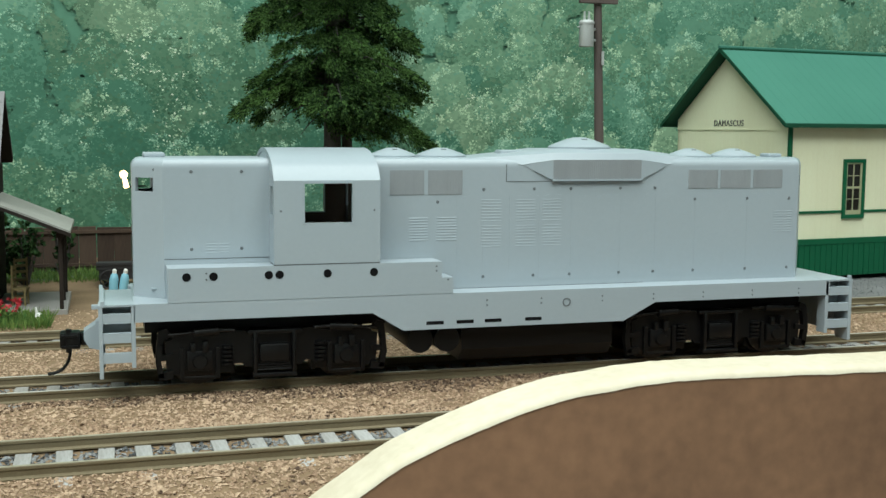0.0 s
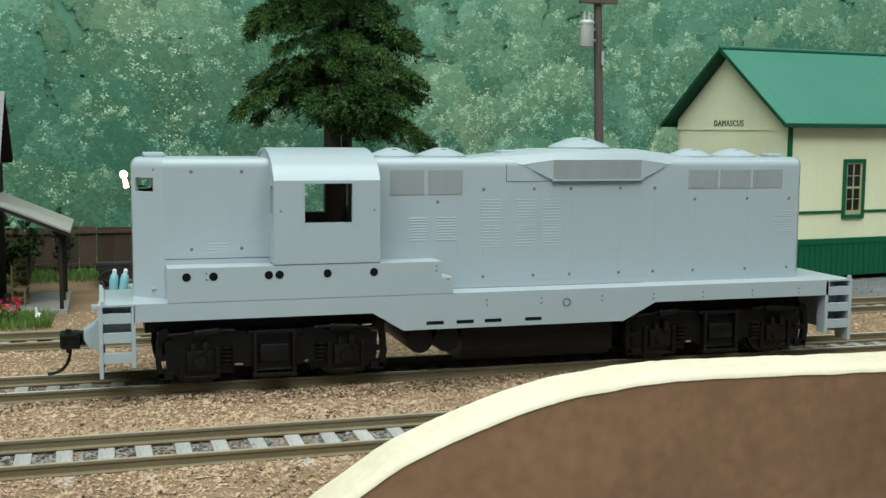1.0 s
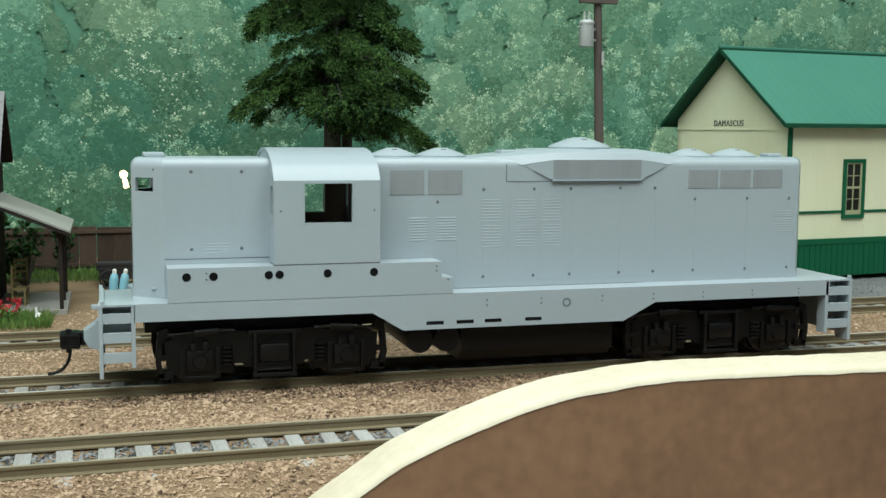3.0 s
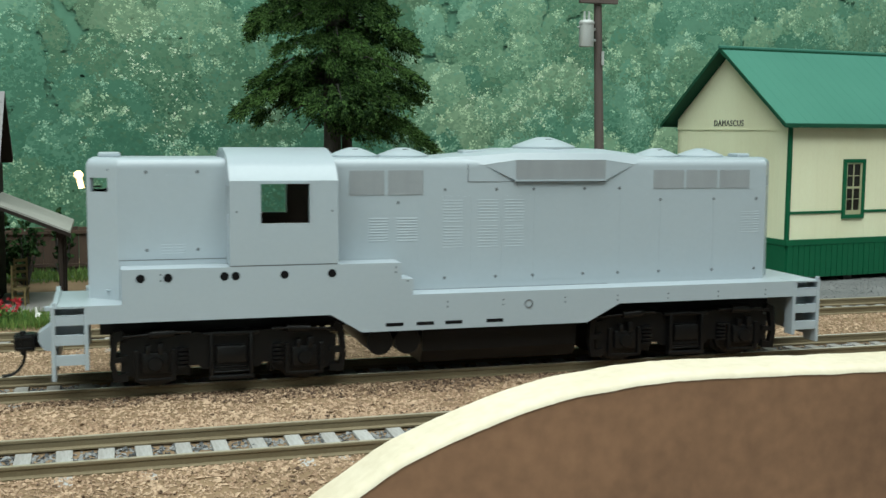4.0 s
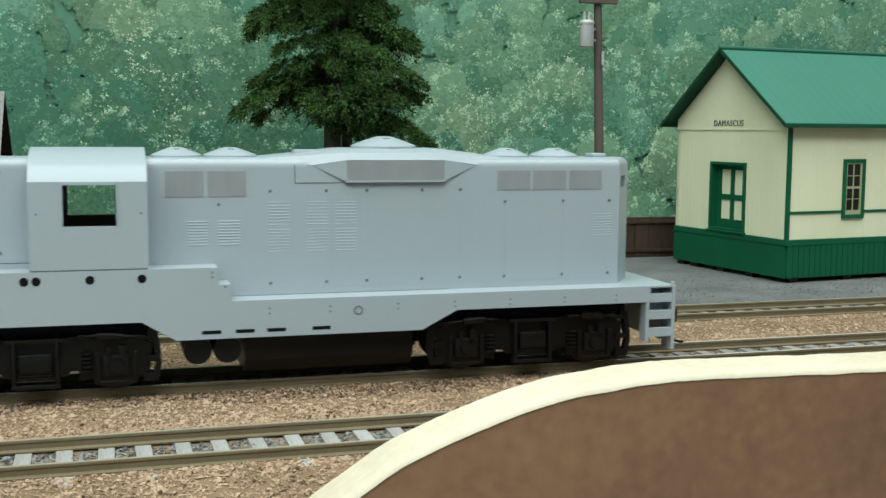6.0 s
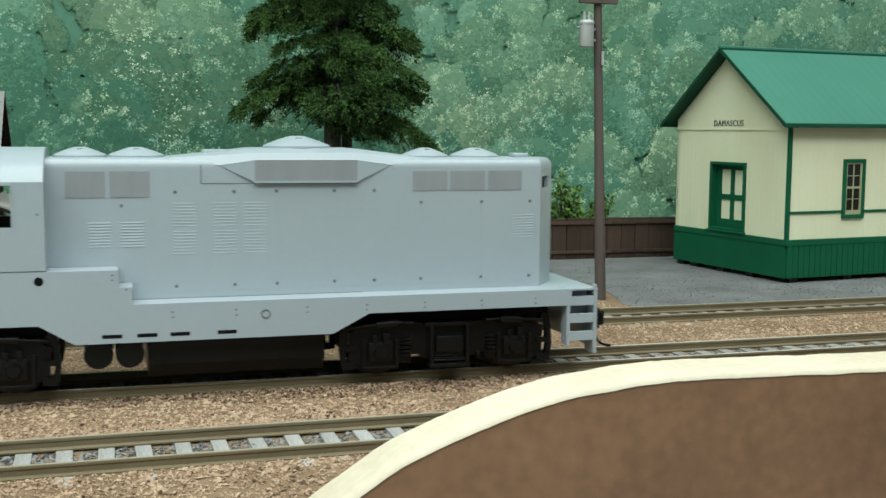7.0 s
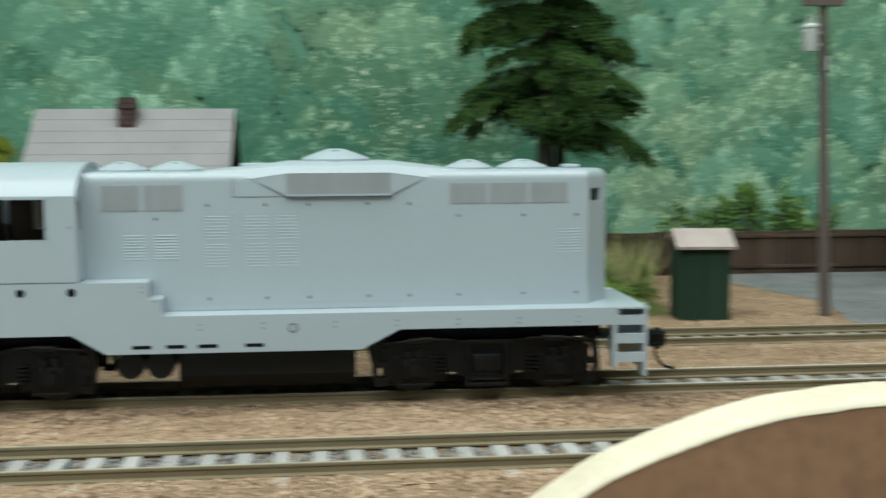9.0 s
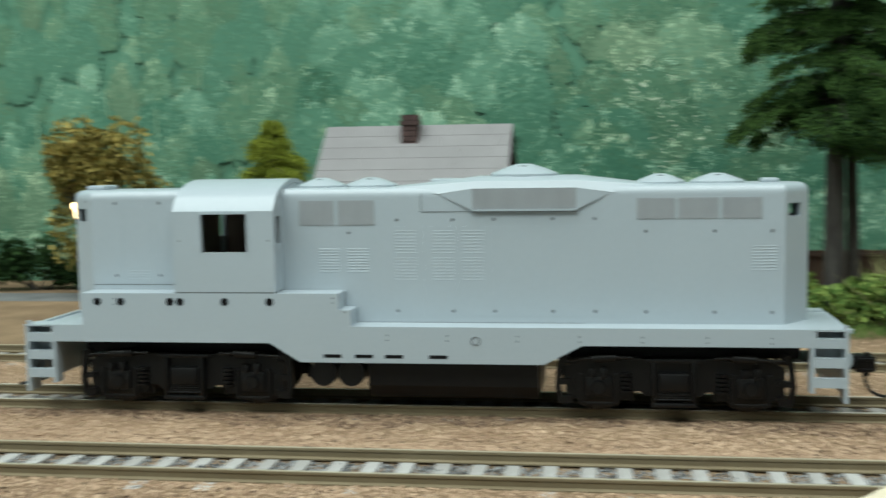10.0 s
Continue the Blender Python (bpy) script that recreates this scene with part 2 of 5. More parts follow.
def smooth_line(k, n=6):
    """A smooth line through the knots, straight across the long first and last stretches."""
    out = [k[0]]
    for i in range(1, len(k) - 2):
        p0, p1, p2, p3 = k[max(i - 1, 1)], k[i], k[i + 1], k[min(i + 2, len(k) - 2)]
        for j in range(n):
            u = j / n
            out.append(tuple(0.5 * (2 * b + (c - a) * u + (2 * a - 5 * b + 4 * c - d) * u * u + (3 * b - a - 3 * c + d) * u ** 3) for a, b, c, d in zip(p0, p1, p2, p3)))
    return out + [k[-2], k[-1]]


EDGE = smooth_line(EDGE_KNOTS)


def edge_panel():
    root = thing("layout_edge_panel", 0, -100, 0, "brown hardboard layout edge panel with a cream sawn top", "panel", kind="structure")
    bm = bmesh.new()
    prism(bm, [(x, z - 1.2) for x, z in EDGE] + [(900, -400), (-900, -400)], "y", -5.1, 5)
    part("panel_board", bm, BOARD, root, smooth=0)
    # cream top with a worn, rounded front edge and a slightly wavy saw cut
    bm = bmesh.new()
    sect = [(-5.3, -1.45), (-5.15, -0.95), (-4.6, -0.45), (-3.8, -0.12), (-2.8, 0.0), (5.15, 0.0), (5.15, -0.9)]
    line = [(x + (b - x) * k / 4, z + (c - z) * k / 4) for (x, z), (b, c) in zip(EDGE, EDGE[1:]) for k in range(4)] + [EDGE[-1]]
    rings = []
    for x, z in line:
        wave = 0.16 * noise.noise(Vector((x * 0.16, 0, 5))) + 0.07 * noise.noise(Vector((x * 0.7, 2, 5)))
        front = -0.05 + 0.10 * noise.noise(Vector((x * 0.22, 7, 1)))
        rings.append([bm.verts.new((x, y + (front if y < 0 else 0), z + h + wave)) for y, h in sect])
    for a, b in zip(rings, rings[1:]):
        for i in range(len(sect) - 1):
            bm.faces.new((a[i], b[i], b[i + 1], a[i + 1]))
    bmesh.ops.recalc_face_normals(bm, faces=bm.faces)
    part("panel_top_edge", bm, CREAMEDGE, root, "pale cream sawn edge", smooth=40)
    return root


edge_panel()

# ---- the three tracks ----


def rail_section(y, s):
    """Half-profile of a small flat-bottomed rail, foot at -2.4, head at 0."""
    return [(y - 1.1, -2.4), (y + 1.1, -2.4), (y + 1.1, -2.1), (y + 0.3, -1.8), (y + 0.3, -0.75), (y + 0.55, -0.55), (y + 0.55, -0.08), (y + 0.47, 0), (y - 0.47, 0), (y - 0.55, -0.08), (y - 0.55, -0.55), (y - 0.3, -0.75), (y - 0.3, -1.8), (y - 1.1, -2.1)]


def track(cy, tie_material, shine):
    root = thing("track", 0, cy, 0, "weathered model railway track on grey wooden ties", "track", "tracks of the layout")
    for y in (-8.8, 8.8):
        bm = bmesh.new()
        prism(bm, rail_section(y, 1), "x", -900, 900)
        rail = part("rail", bm, RAIL, root, "weathered brown rail")
        part("rail_head", boxes((-900, 900, y - 0.4, y + 0.4, -0.01, 0.03)), shine, rail, "shiny worn rail top")
    first = None
    x = -440
    while x < 270:
        bm = boxes((-1.55, 1.55, -15, 15, -4.2, -2.42), bev=0.12) if first is None else None
        if first is None:
            first = part("tie", bm, tie_material, root, smooth=0)
            first.matrix_basis = pose(x * MM, 0, 0)
        else:
            same("tie", first, root, x, rnd.uniform(-0.5, 0.5), rnd.uniform(-0.12, 0.05), 0, 0, rnd.uniform(-1.5, 1.5))
        x += 7.3 + rnd.uniform(-0.25, 0.25)
    return root


DULLTOP = mat("dull_rail_top", (0.36, 0.32, 0.23), (0.46, 0.42, 0.32), 0.05, 0.45, metal=0.4)
track(TRACKS[0], TIE, DULLTOP)
track(TRACKS[1], TIEDARK, RAILTOP)
track(TRACKS[2], TIEDARK, DULLTOP)

# ---- the locomotive, front towards -x, origin on the rails at its middle ----
loco = thing("diesel_locomotive", 6, 0, 0, "unpainted pale grey model diesel locomotive on black trucks", "locomotive")


def hood_roof(bm, pts, z0, z1, r):
    prism(bm, pts, "z", z0, z1)
    bm.edges.ensure_lookup_table()
    es = [e for e in bm.edges if all(abs(v.co.z - z1) < 1e-4 for v in e.verts)]
    es = [e for e in es if len([f for f in e.link_faces if abs(f.normal.z) < 0.5]) == 1]
    bmesh.ops.bevel(bm, geom=es, offset=r, segments=5, affect="EDGES", profile=0.5)


def wall_band(bm, pts, z0, z1, skip=(), t=1.0):
    """Walls along a footprint, one quad prism a side, leaving out the sides in skip."""
    n = len(pts)
    inn = []
    for i in range(n):
        p = Vector(pts[i])
        d1 = (p - Vector(pts[i - 1])).normalized()
        d2 = (Vector(pts[(i + 1) % n]) - p).normalized()
        nn = (Vector((-d1.y, d1.x)) + Vector((-d2.y, d2.x))).normalized()
        inn.append(p + nn * t)
    for i in range(n):
        if i in skip:
            continue
        j = (i + 1) % n
        prism(bm, [pts[i], pts[j], tuple(inn[j]), tuple(inn[i])], "z", z0, z1)


def hood(name, pts, z0, zn0, zn1, z1, skip, label):
    bm = bmesh.new()
    wall_band(bm, pts, z0, zn0)
    wall_band(bm, pts, zn0, zn1, skip)
    wall_band(bm, pts, zn1, z1 - 2.6)
    hood_roof(bm, pts, z1 - 2.6, z1, 2.1)
    bmesh.ops.remove_doubles(bm, verts=bm.verts, dist=0.002)
    return part(name, bm, GREY, loco, label, smooth=28)


SHORT = [(-90.2, -4.6), (-89.4, -5.3), (-85.6, -8.6), (-83.5, -10.4), (-58, -10.4), (-58, 10.4), (-83.5, 10.4), (-85.6, 8.6), (-89.4, 5.3), (-90.2, 4.6)]
LONG = [(-35.5, -10.4), (83.8, -10.4), (84.7, -9.16), (88.1, -4.49), (90.2, -1.6), (90.2, 1.6), (88.1, 4.49), (84.7, 9.16), (83.8, 10.4), (-35.5, 10.4)]
short_hood = hood("short_hood", SHORT, 19.4, 45.2, 48.4, 53.0, (1, 7), "pale grey nose hood with open number-board holes")
long_hood = hood("long_hood", LONG, 19.4, 45.3, 48.3, 53.0, (2, 6), "pale grey long engine hood with louvres")

# nose seams, step lines and the lamp cap
part("hood_seam", boxes((-83.4, -58.6, -10.46, -10.3, 29.55, 29.75), (-83.4, -58.6, 10.3, 10.46, 29.55, 29.75)), SEAM, short_hood)
part("lamp_cap", build("lamp_cap", box, -87.5, -82.5, -4, 4, 52.9, 54.1, bev=0.4), GREY, short_hood)
part("hood_latch", boxes((-86.4, -85.0, -9.0, -8.0, 22.6, 22.9)), GREY, short_hood)
part("exhaust_stack", build("e", box, 1, 8, -2.5, 2.5, 52.9, 54.8, bev=0.5), GREY, long_hood)
part("roof_box", build("e", box, 79.5, 83.5, -2.5, 2.5, 52.9, 54.0, bev=0.4), GREY, long_hood)

# raised hood doors, a hair proud of the hood with narrow gaps between
for x0, x1 in ((-13.0, -6.6), (-6.2, 0.4), (0.8, 8.4), (8.8, 17.1), (17.5, 30.8), (31.2, 40.8), (41.2, 52.3), (52.7, 67.8), (68.2, 80.6)):
    for s in (-1, 1):
        part("hood_door", boxes((x0, x1, min(s * 10.4, s * 10.44), max(s * 10.4, s * 10.44), 22.2, 43.6)), GREY, long_hood, smooth=0)
for x0, x1 in ((-82.4, -75.2), (-74.9, -68.0), (-67.7, -60.6)):
    for s in (-1, 1):
        part("hood_door", boxes((x0, x1, min(s * 10.4, s * 10.44), max(s * 10.4, s * 10.44), 30.2, 49.0)), GREY, short_hood, smooth=0)

# screens at the top of the long hood
for x0, x1, z0, z1 in ((-30.0, -21.4, 44.0, 50.0), (-20.4, -11.6, 44.0, 50.0), (50.5, 59.2, 45.0, 49.9), (60.0, 69.0, 45.0, 49.9), (69.8, 78.7, 45.0, 49.9)):
    for s in (-1, 1):
        a, b = sorted((s * 10.38, s * 10.5))
        sc = part("screen", boxes((x0, x1, a, b, z0, z1)), GRILLE, long_hood, "fine grey screen", smooth=0)
        n = 22
        part("screen_ribs", boxes(*[(x0 + (x1 - x0) * (i + 0.25) / n, x0 + (x1 - x0) * (i + 0.75) / n, *sorted((s * 10.4, s * 10.56)), z0 + 0.15, z1 - 0.15) for i in range(n)]), GRILLE, sc, smooth=0)


def louvre(parent, x0, x1, z0, z1, n):
    for s in (-1, 1):
        bm = bmesh.new()
        for i in range(n):
            z = z0 + (z1 - z0) * i / max(1, n - 1)
            prism(bm, [(s * 10.4, z - 0.3), (s * 10.5, z - 0.2), (s * 10.4, z + 0.12)], "x", x0, x1)
        part("louvre", bm, GREY, parent, "row of fine pressed louvres", smooth=0)


for x0, x1, z0, z1, n in ((-25.2, -20.4, 33.0, 38.4, 9), (-18.2, -13.0, 33.0, 38.4, 9), (-6.5, -1.4, 31.1, 36.2, 8), (-6.5, -1.4, 37.5, 42.7, 8), (2.6, 7.8, 31.1, 36.2, 8), (2.6, 7.8, 37.5, 42.7, 8),
                          (9.7, 14.8, 31.1, 36.2, 8), (9.7, 14.8, 37.5, 42.7, 8), (76.4, 82.0, 33.4, 38.8, 9)):
    louvre(long_hood, x0, x1, z0, z1, n)
for x0, x1 in ((-73.9, -71.5), (-70.9, -68.6)):
    louvre(short_hood, x0, x1, 31.2, 33.2, 4)

# lifting-eye holes
hole = None


def dot(parent, x, y, z, r=0.42, ry=0):
    global hole
    if hole is None:
        bm = bmesh.new()
        rod(bm, (0, 0.04, 0), (0, -0.07, 0), 0.42, 0.36, 8)
        hole = part("eye_hole", bm, SEAM, parent, smooth=0)
        hole.matrix_basis = pose(x * MM, y * MM, z * MM)
        return hole
    c = same("eye_hole", hole, parent, x, y, z)
    c.scale = (r / 0.42,) * 3
    return c


ROWX = [-6, 7.4, 17.3, 31.1, 40.9, 52.6, 68.2, 81]
for i, x in enumerate(ROWX):
    for s in (-1, 1):
        dot(long_hood, x, s * 10.47, 23.4)
        dot(long_hood, x, s * 10.47, 45.25 if i < 5 else 42.2)
for s in (-1, 1):
    dot(long_hood, -17.9, s * 10.42, 42.2)
    for x, z in ((-77.1, 49.85), (-65.6, 49.85), (-77.2, 31.9), (-65.7, 31.9)):
        dot(short_hood, x, s * 10.47, z)
    dot(short_hood, -85.4, s * 8.8, 50.3, 0.3)

# dynamic-brake bulge: low roof swelling with a boxed screen at each side
bm = bmesh.new()
secs = [(-9.0, (8.9, 52.6), (8.0, 52.88), (6.5, 52.97)), (4.0, (10.5, 51.3), (9.3, 53.6), (7.0, 54.2)), (12.2, (11.05, 52.5), (10.2, 54.2), (7.8, 55.2)),
        (36.6, (11.05, 52.5), (10.2, 54.2), (7.8, 55.2)), (45.0, (10.5, 51.3), (9.3, 53.6), (7.0, 54.2)), (54.0, (8.9, 52.6), (8.0, 52.88), (6.5, 52.97))]
rings = []
for x, a, b, c in secs:
    pr = [(-a[0], a[1]), (-b[0], b[1]), (-c[0], c[1]), (c[0], c[1]), (b[0], b[1]), (a[0], a[1]), (8.0, 50.5), (-8.0, 50.5)]
    rings.append([bm.verts.new((x, y, z)) for y, z in pr])
for a, b in zip(rings, rings[1:]):
    for i in range(8):
        bm.faces.new((a[i], b[i], b[(i + 1) % 8], a[(i + 1) % 8]))
bm.faces.new(rings[0])
bm.faces.new(rings[-1][::-1])
for s in (-1, 1):
    for x0, x1 in ((12.2, 4.0), (36.6, 45.0)):
        tip = bm.verts.new((x1, s * 10.42, 51.3))
        top = bm.verts.new((x0, s * 11.05, 52.5))
        low = bm.verts.new((x0, s * 11.05, 47.4))
        wal = bm.verts.new((x0, s * 10.38, 47.4))
        wat = bm.verts.new((x0, s * 10.38, 52.5))
        for f in ((tip, top, low), (tip, low, wal), (tip, wal, wat), (tip, wat, top), (top, wat, wal, low)):
            bm.faces.new(f)
bmesh.ops.remove_doubles(bm, verts=bm.verts, dist=0.01)
bmesh.ops.recalc_face_normals(bm, faces=bm.faces)
bulge = part("brake_bulge", bm, GREY, loco, "raised roof bulge with side screens", smooth=24)
for s in (-1, 1):
    sc = part("bulge_screen", boxes((12.2, 36.6, *sorted((s * 10.3, s * 11.0)), 47.6, 52.4)), GRILLE, bulge, "grey slatted screen", smooth=0)
    for i in range(44):
        part("screen_slat", boxes((12.5 + 23.8 * (i + 0.2) / 44, 12.5 + 23.8 * (i + 0.7) / 44, *sorted((s * 10.96, s * 11.1)), 47.7, 52.2)), GRILLE, sc, smooth=0)
    part("screen_frame", boxes((12.0, 36.8, *sorted((s * 10.4, s * 11.4)), 47.15, 47.6)), GREY, sc, smooth=0)
    part("bulge_seam", boxes((-0.1, 12.0, *sorted((s * 10.4, s * 10.48)), 47.0, 47.2), (12.0, 36.8, *sorted((s * 10.4, s * 11.2)), 46.95, 47.14)), SEAM, bulge, smooth=0)
    part("bulge_seam", boxes((-0.2, 0.0, *sorted((s * 10.4, s * 10.46)), 47.0, 51.4)), SEAM, bulge, smooth=0)


def roof_fan(x, z, r, h):
    bm = bmesh.new()
    lathe(bm, [(r, z - 0.3), (r, z + h * 0.22), (r * 0.93, z + h * 0.34), (r * 0.55, z + h * 0.72), (r * 0.30, z + h * 0.93), (r * 0.2, z + h)], 28, x, 0)
    fan = part("roof_fan", bm, GREY, loco, "low round roof fan housing", smooth=25)
    bm = bmesh.new()
    rod(bm, (x - r * 0.1, -r * 0.42, z + h * 0.80), (x + r * 0.1, -r * 0.42, z + h * 0.80), 0.22, n=6)
    part("fan_bolt", bm, SEAM, fan, smooth=0)
    return fan


for x, z, r, h in ((-26.8, 52.9, 6.0, 2.4), (-14.2, 52.9, 6.4, 2.4), (23.8, 55.0, 8.2, 3.1), (56.2, 52.9, 5.9, 2.4), (69.5, 52.9, 6.3, 2.4)):
    roof_fan(x, z, r, h)

# cab: side walls with window openings, end walls, curved roof
cab = None
X0, X1, HW = -59.2, -34.2, 18.1


def roof_arc(hw, ze, zt, n=18):
    out = []
    for i in range(n + 1):
        u = -1 + 2 * i / n
        a = abs(u)
        out.append((u * hw, zt - (zt - ze) * (0.62 * a ** 2 + 0.38 * a ** 9)))
    return out


bm = bmesh.new()
outer, inner = roof_arc(HW, 48.0, 55.3), roof_arc(HW - 1.0, 47.6, 54.3)
prism(bm, outer + inner[::-1], "x", X0, X1)
cab = part("cab", bm, GREY, loco, "pale grey cab with curved roof and open window holes", smooth=28)
for s in (-1, 1):
    bm = bmesh.new()
    a, b = sorted((s * HW, s * (HW - 1.0)))
    ring(bm, (X0, X1, 28.7, 48.02), (-52.1, -40.9, 38.2, 47.3), "y", a, b)
    part("cab_side", bm, GREY, cab, "pale grey side wall with a window hole", smooth=0)
for xa in (X0, X1 - 1.0):
    # end walls beside the hood with a window each side
    for s in (-1, 1):
        bm = bmesh.new()
        ring(bm, (*sorted((s * 10.4, s * 17.1)), 28.7, 48.6), (*sorted((s * 12.0, s * 16.2)), 40.0, 46.6), "x", xa, xa + 1.0)
        part("cab_end", bm, GREY, cab, smooth=0)
    bm = bmesh.new()
    prism(bm, [(-17.1, 48.6), (17.1, 48.6), (10.4, 52.0), (5, 53.7), (0, 54.3), (-5, 53.7), (-10.4, 52.0)], "x", xa, xa + 1.0)
    part("cab_end_top", bm, GREY, cab, smooth=0)
# added sheets, floor and bulkheads: the cab's inner shade put into dark brown
for s in (-1, 1):
    bm = bmesh.new()
    ring(bm, (-58.1, -35.3, 29.0, 47.6), (-52.3, -40.7, 38.0, 47.5), "y", *sorted((s * 17.05, s * 16.9)))
    part("cab_shade_sheet", bm, CABSHADE, cab, "dark brown sheet standing in for the shade inside the cab", smooth=0)
part("cab_floor", boxes((-58.1, -35.3, -16.9, 16.9, 29, 29.4)), CABSHADE, cab, smooth=0)
part("cab_bulkhead", boxes((-36, -35.4, -10.3, 10.3, 29.4, 53)), CABSHADE, cab, smooth=0)
part("cab_bulkhead", boxes((-58.0, -57.4, -10.3, 10.3, 29.4, 53)), CABSHADE, cab, smooth=0)
for s in (-1, 1):
    a, b = sorted((s * 18.08, s * 18.28))
    part("window_frame", boxes((-52.5, -40.5, a, b, 47.3, 47.7), (-52.5, -52.1, a, b, 38.0, 47.3), (-40.9, -40.5, a, b, 38.0, 47.3)), GREY, cab, smooth=0)
    dot(cab, -57.6, s * 18.1, 41.0, 0.28)
    dot(cab, -35.6, s * 18.1, 41.0, 0.28)
part("cab_base_gap", boxes((X0 + 0.1, X1 - 0.1, -18.0, 18.0, 28.35, 28.72)), SEAM, cab, smooth=0)

# battery and equipment boxes beside the hood, with round holes
BOXP = [(-83.1, 20.5), (-16.1, 20.5), (-16.1, 24.5), (-19.0, 24.5), (-19.0, 28.4), (-83.1, 28.4)]
for s in (-1, 1):
    bm = bmesh.new()
    a, b = sorted((s * 18.1, s * 10.5))
    prism(bm, BOXP, "y", a, b)
    side = part("side_box", bm, GREY, loco, "long pale grey box with round holes", smooth=0)
    # no recess is cut: black discs give the darkness of the holes
    for x in (-79, -73, -60.5, -58, -46.8, -35.7):
        bm = bmesh.new()
        rod(bm, (x, s * 17.9, 26.35), (x, s * 18.16, 26.35), 0.98, n=18)
        part("round_hole", bm, HOLE, side, "black round hole", smooth=0)
    for x, z in ((-74.6, 27.1), (-74.6, 25.7), (-20.3, 27.3), (-20.3, 26.2), (-17.4, 24.0)):
        dot(side, x, s * 18.12, z, 0.25)

# frame: deck, side sills, end plates, steps
SILL = [(-90.6, 20.6), (-90.6, 16.5), (-36, 16.5), (-28.5, 12.0), (29.2, 12.0), (38, 16.5), (89.6, 16.5), (89.6, 20.6)]
frame_part = part("deck", boxes((-98, -90.6, -12.2, 12.2, 18.6, 19.9), (-90.6, 89.6, -18.0, 18.0, 19.0, 20.55), (89.6, 97, -12.2, 12.2, 18.8, 20.5)), GREY, loco, "pale grey deck plate")
for s in (-1, 1):
    a, b = sorted((s * 18.1, s * 16.9))
    bm = bmesh.new()
    prism(bm, SILL, "y", a, b)
    sill = part("side_sill", bm, GREY, loco, "pale grey side sill with slots", smooth=0)
    # black bars on the sill, coloured for the dark depth of slots
    for x in (-20.6, -13.0, -5.8, 4.7):
        bm = bmesh.new()
        box(bm, x - 2.2, x + 2.2, *sorted((s * 17.9, s * 18.15)), 13.1, 14.0, bev=0.1)
        part("slot", bm, HOLE, sill, "black narrow slot", smooth=0)
    bm = bmesh.new()
    for i in range(20):
        a0, a1 = 2 * math.pi * i / 20, 2 * math.pi * (i + 1) / 20
        rod(bm, (13.5 + 0.95 * math.cos(a0), s * 18.12, 17.4 + 0.95 * math.sin(a0)), (13.5 + 0.95 * math.cos(a1), s * 18.12, 17.4 + 0.95 * math.sin(a1)), 0.17, n=5)
    part("filler_ring", bm, SEAM, sill, smooth=0)
    for x in (-7.4, 6.8, 23.2, 37.4, 51.6, 66, 80):
        dot(sill, x, s * 18.12, 18.6, 0.24)
        dot(sill, x, s * 18.12, 17.4, 0.24)
    part("walkway_seam", boxes((-16, 38, *sorted((s * 10.4, s * 10.46)), 20.5, 20.66)), SEAM, sill, smooth=0)


def steps(x0, x1, s):
    st = part("step_ladder", boxes((x0, x0 + 0.9, *sorted((s * 18.1, s * 12.5)), 4.0, 20.4), (x1 - 0.9, x1, *sorted((s * 18.1, s * 14.5)), 6.2, 20.4), bev=0.1) if x0 < 0 else
              boxes((x1 - 0.9, x1, *sorted((s * 18.1, s * 12.5)), 4.0, 20.4), (x0, x0 + 0.9, *sorted((s * 18.1, s * 14.5)), 6.2, 20.4), bev=0.1), GREY, loco, "pale grey boarding steps", smooth=0)
    for z in (16.4, 12.0, 7.5):
        bm = bmesh.new()
        prism(bm, [(s * 18.0, z), (s * 18.0, z + 2.2), (s * 17.2, z + 2.3), (s * 13.5, z + 0.5), (s * 13.5, z)], "x", x0 + 0.92, x1 - 0.92)
        part("tread", bm, GREY, st, smooth=0)
    if s < 0 or x0 > 0:
        part("top_tread", boxes((x0 - 0.05, x1 + 0.05, *sorted((s * 18.16, s * 12.25)), 20.2, 20.62)), GREY, st, smooth=0)
    part("step_back", boxes((x0 + 0.9, x1 - 0.92, *sorted((s * 13.4, s * 13.0)), 11.6, 19.4)), GREY, st, smooth=0)


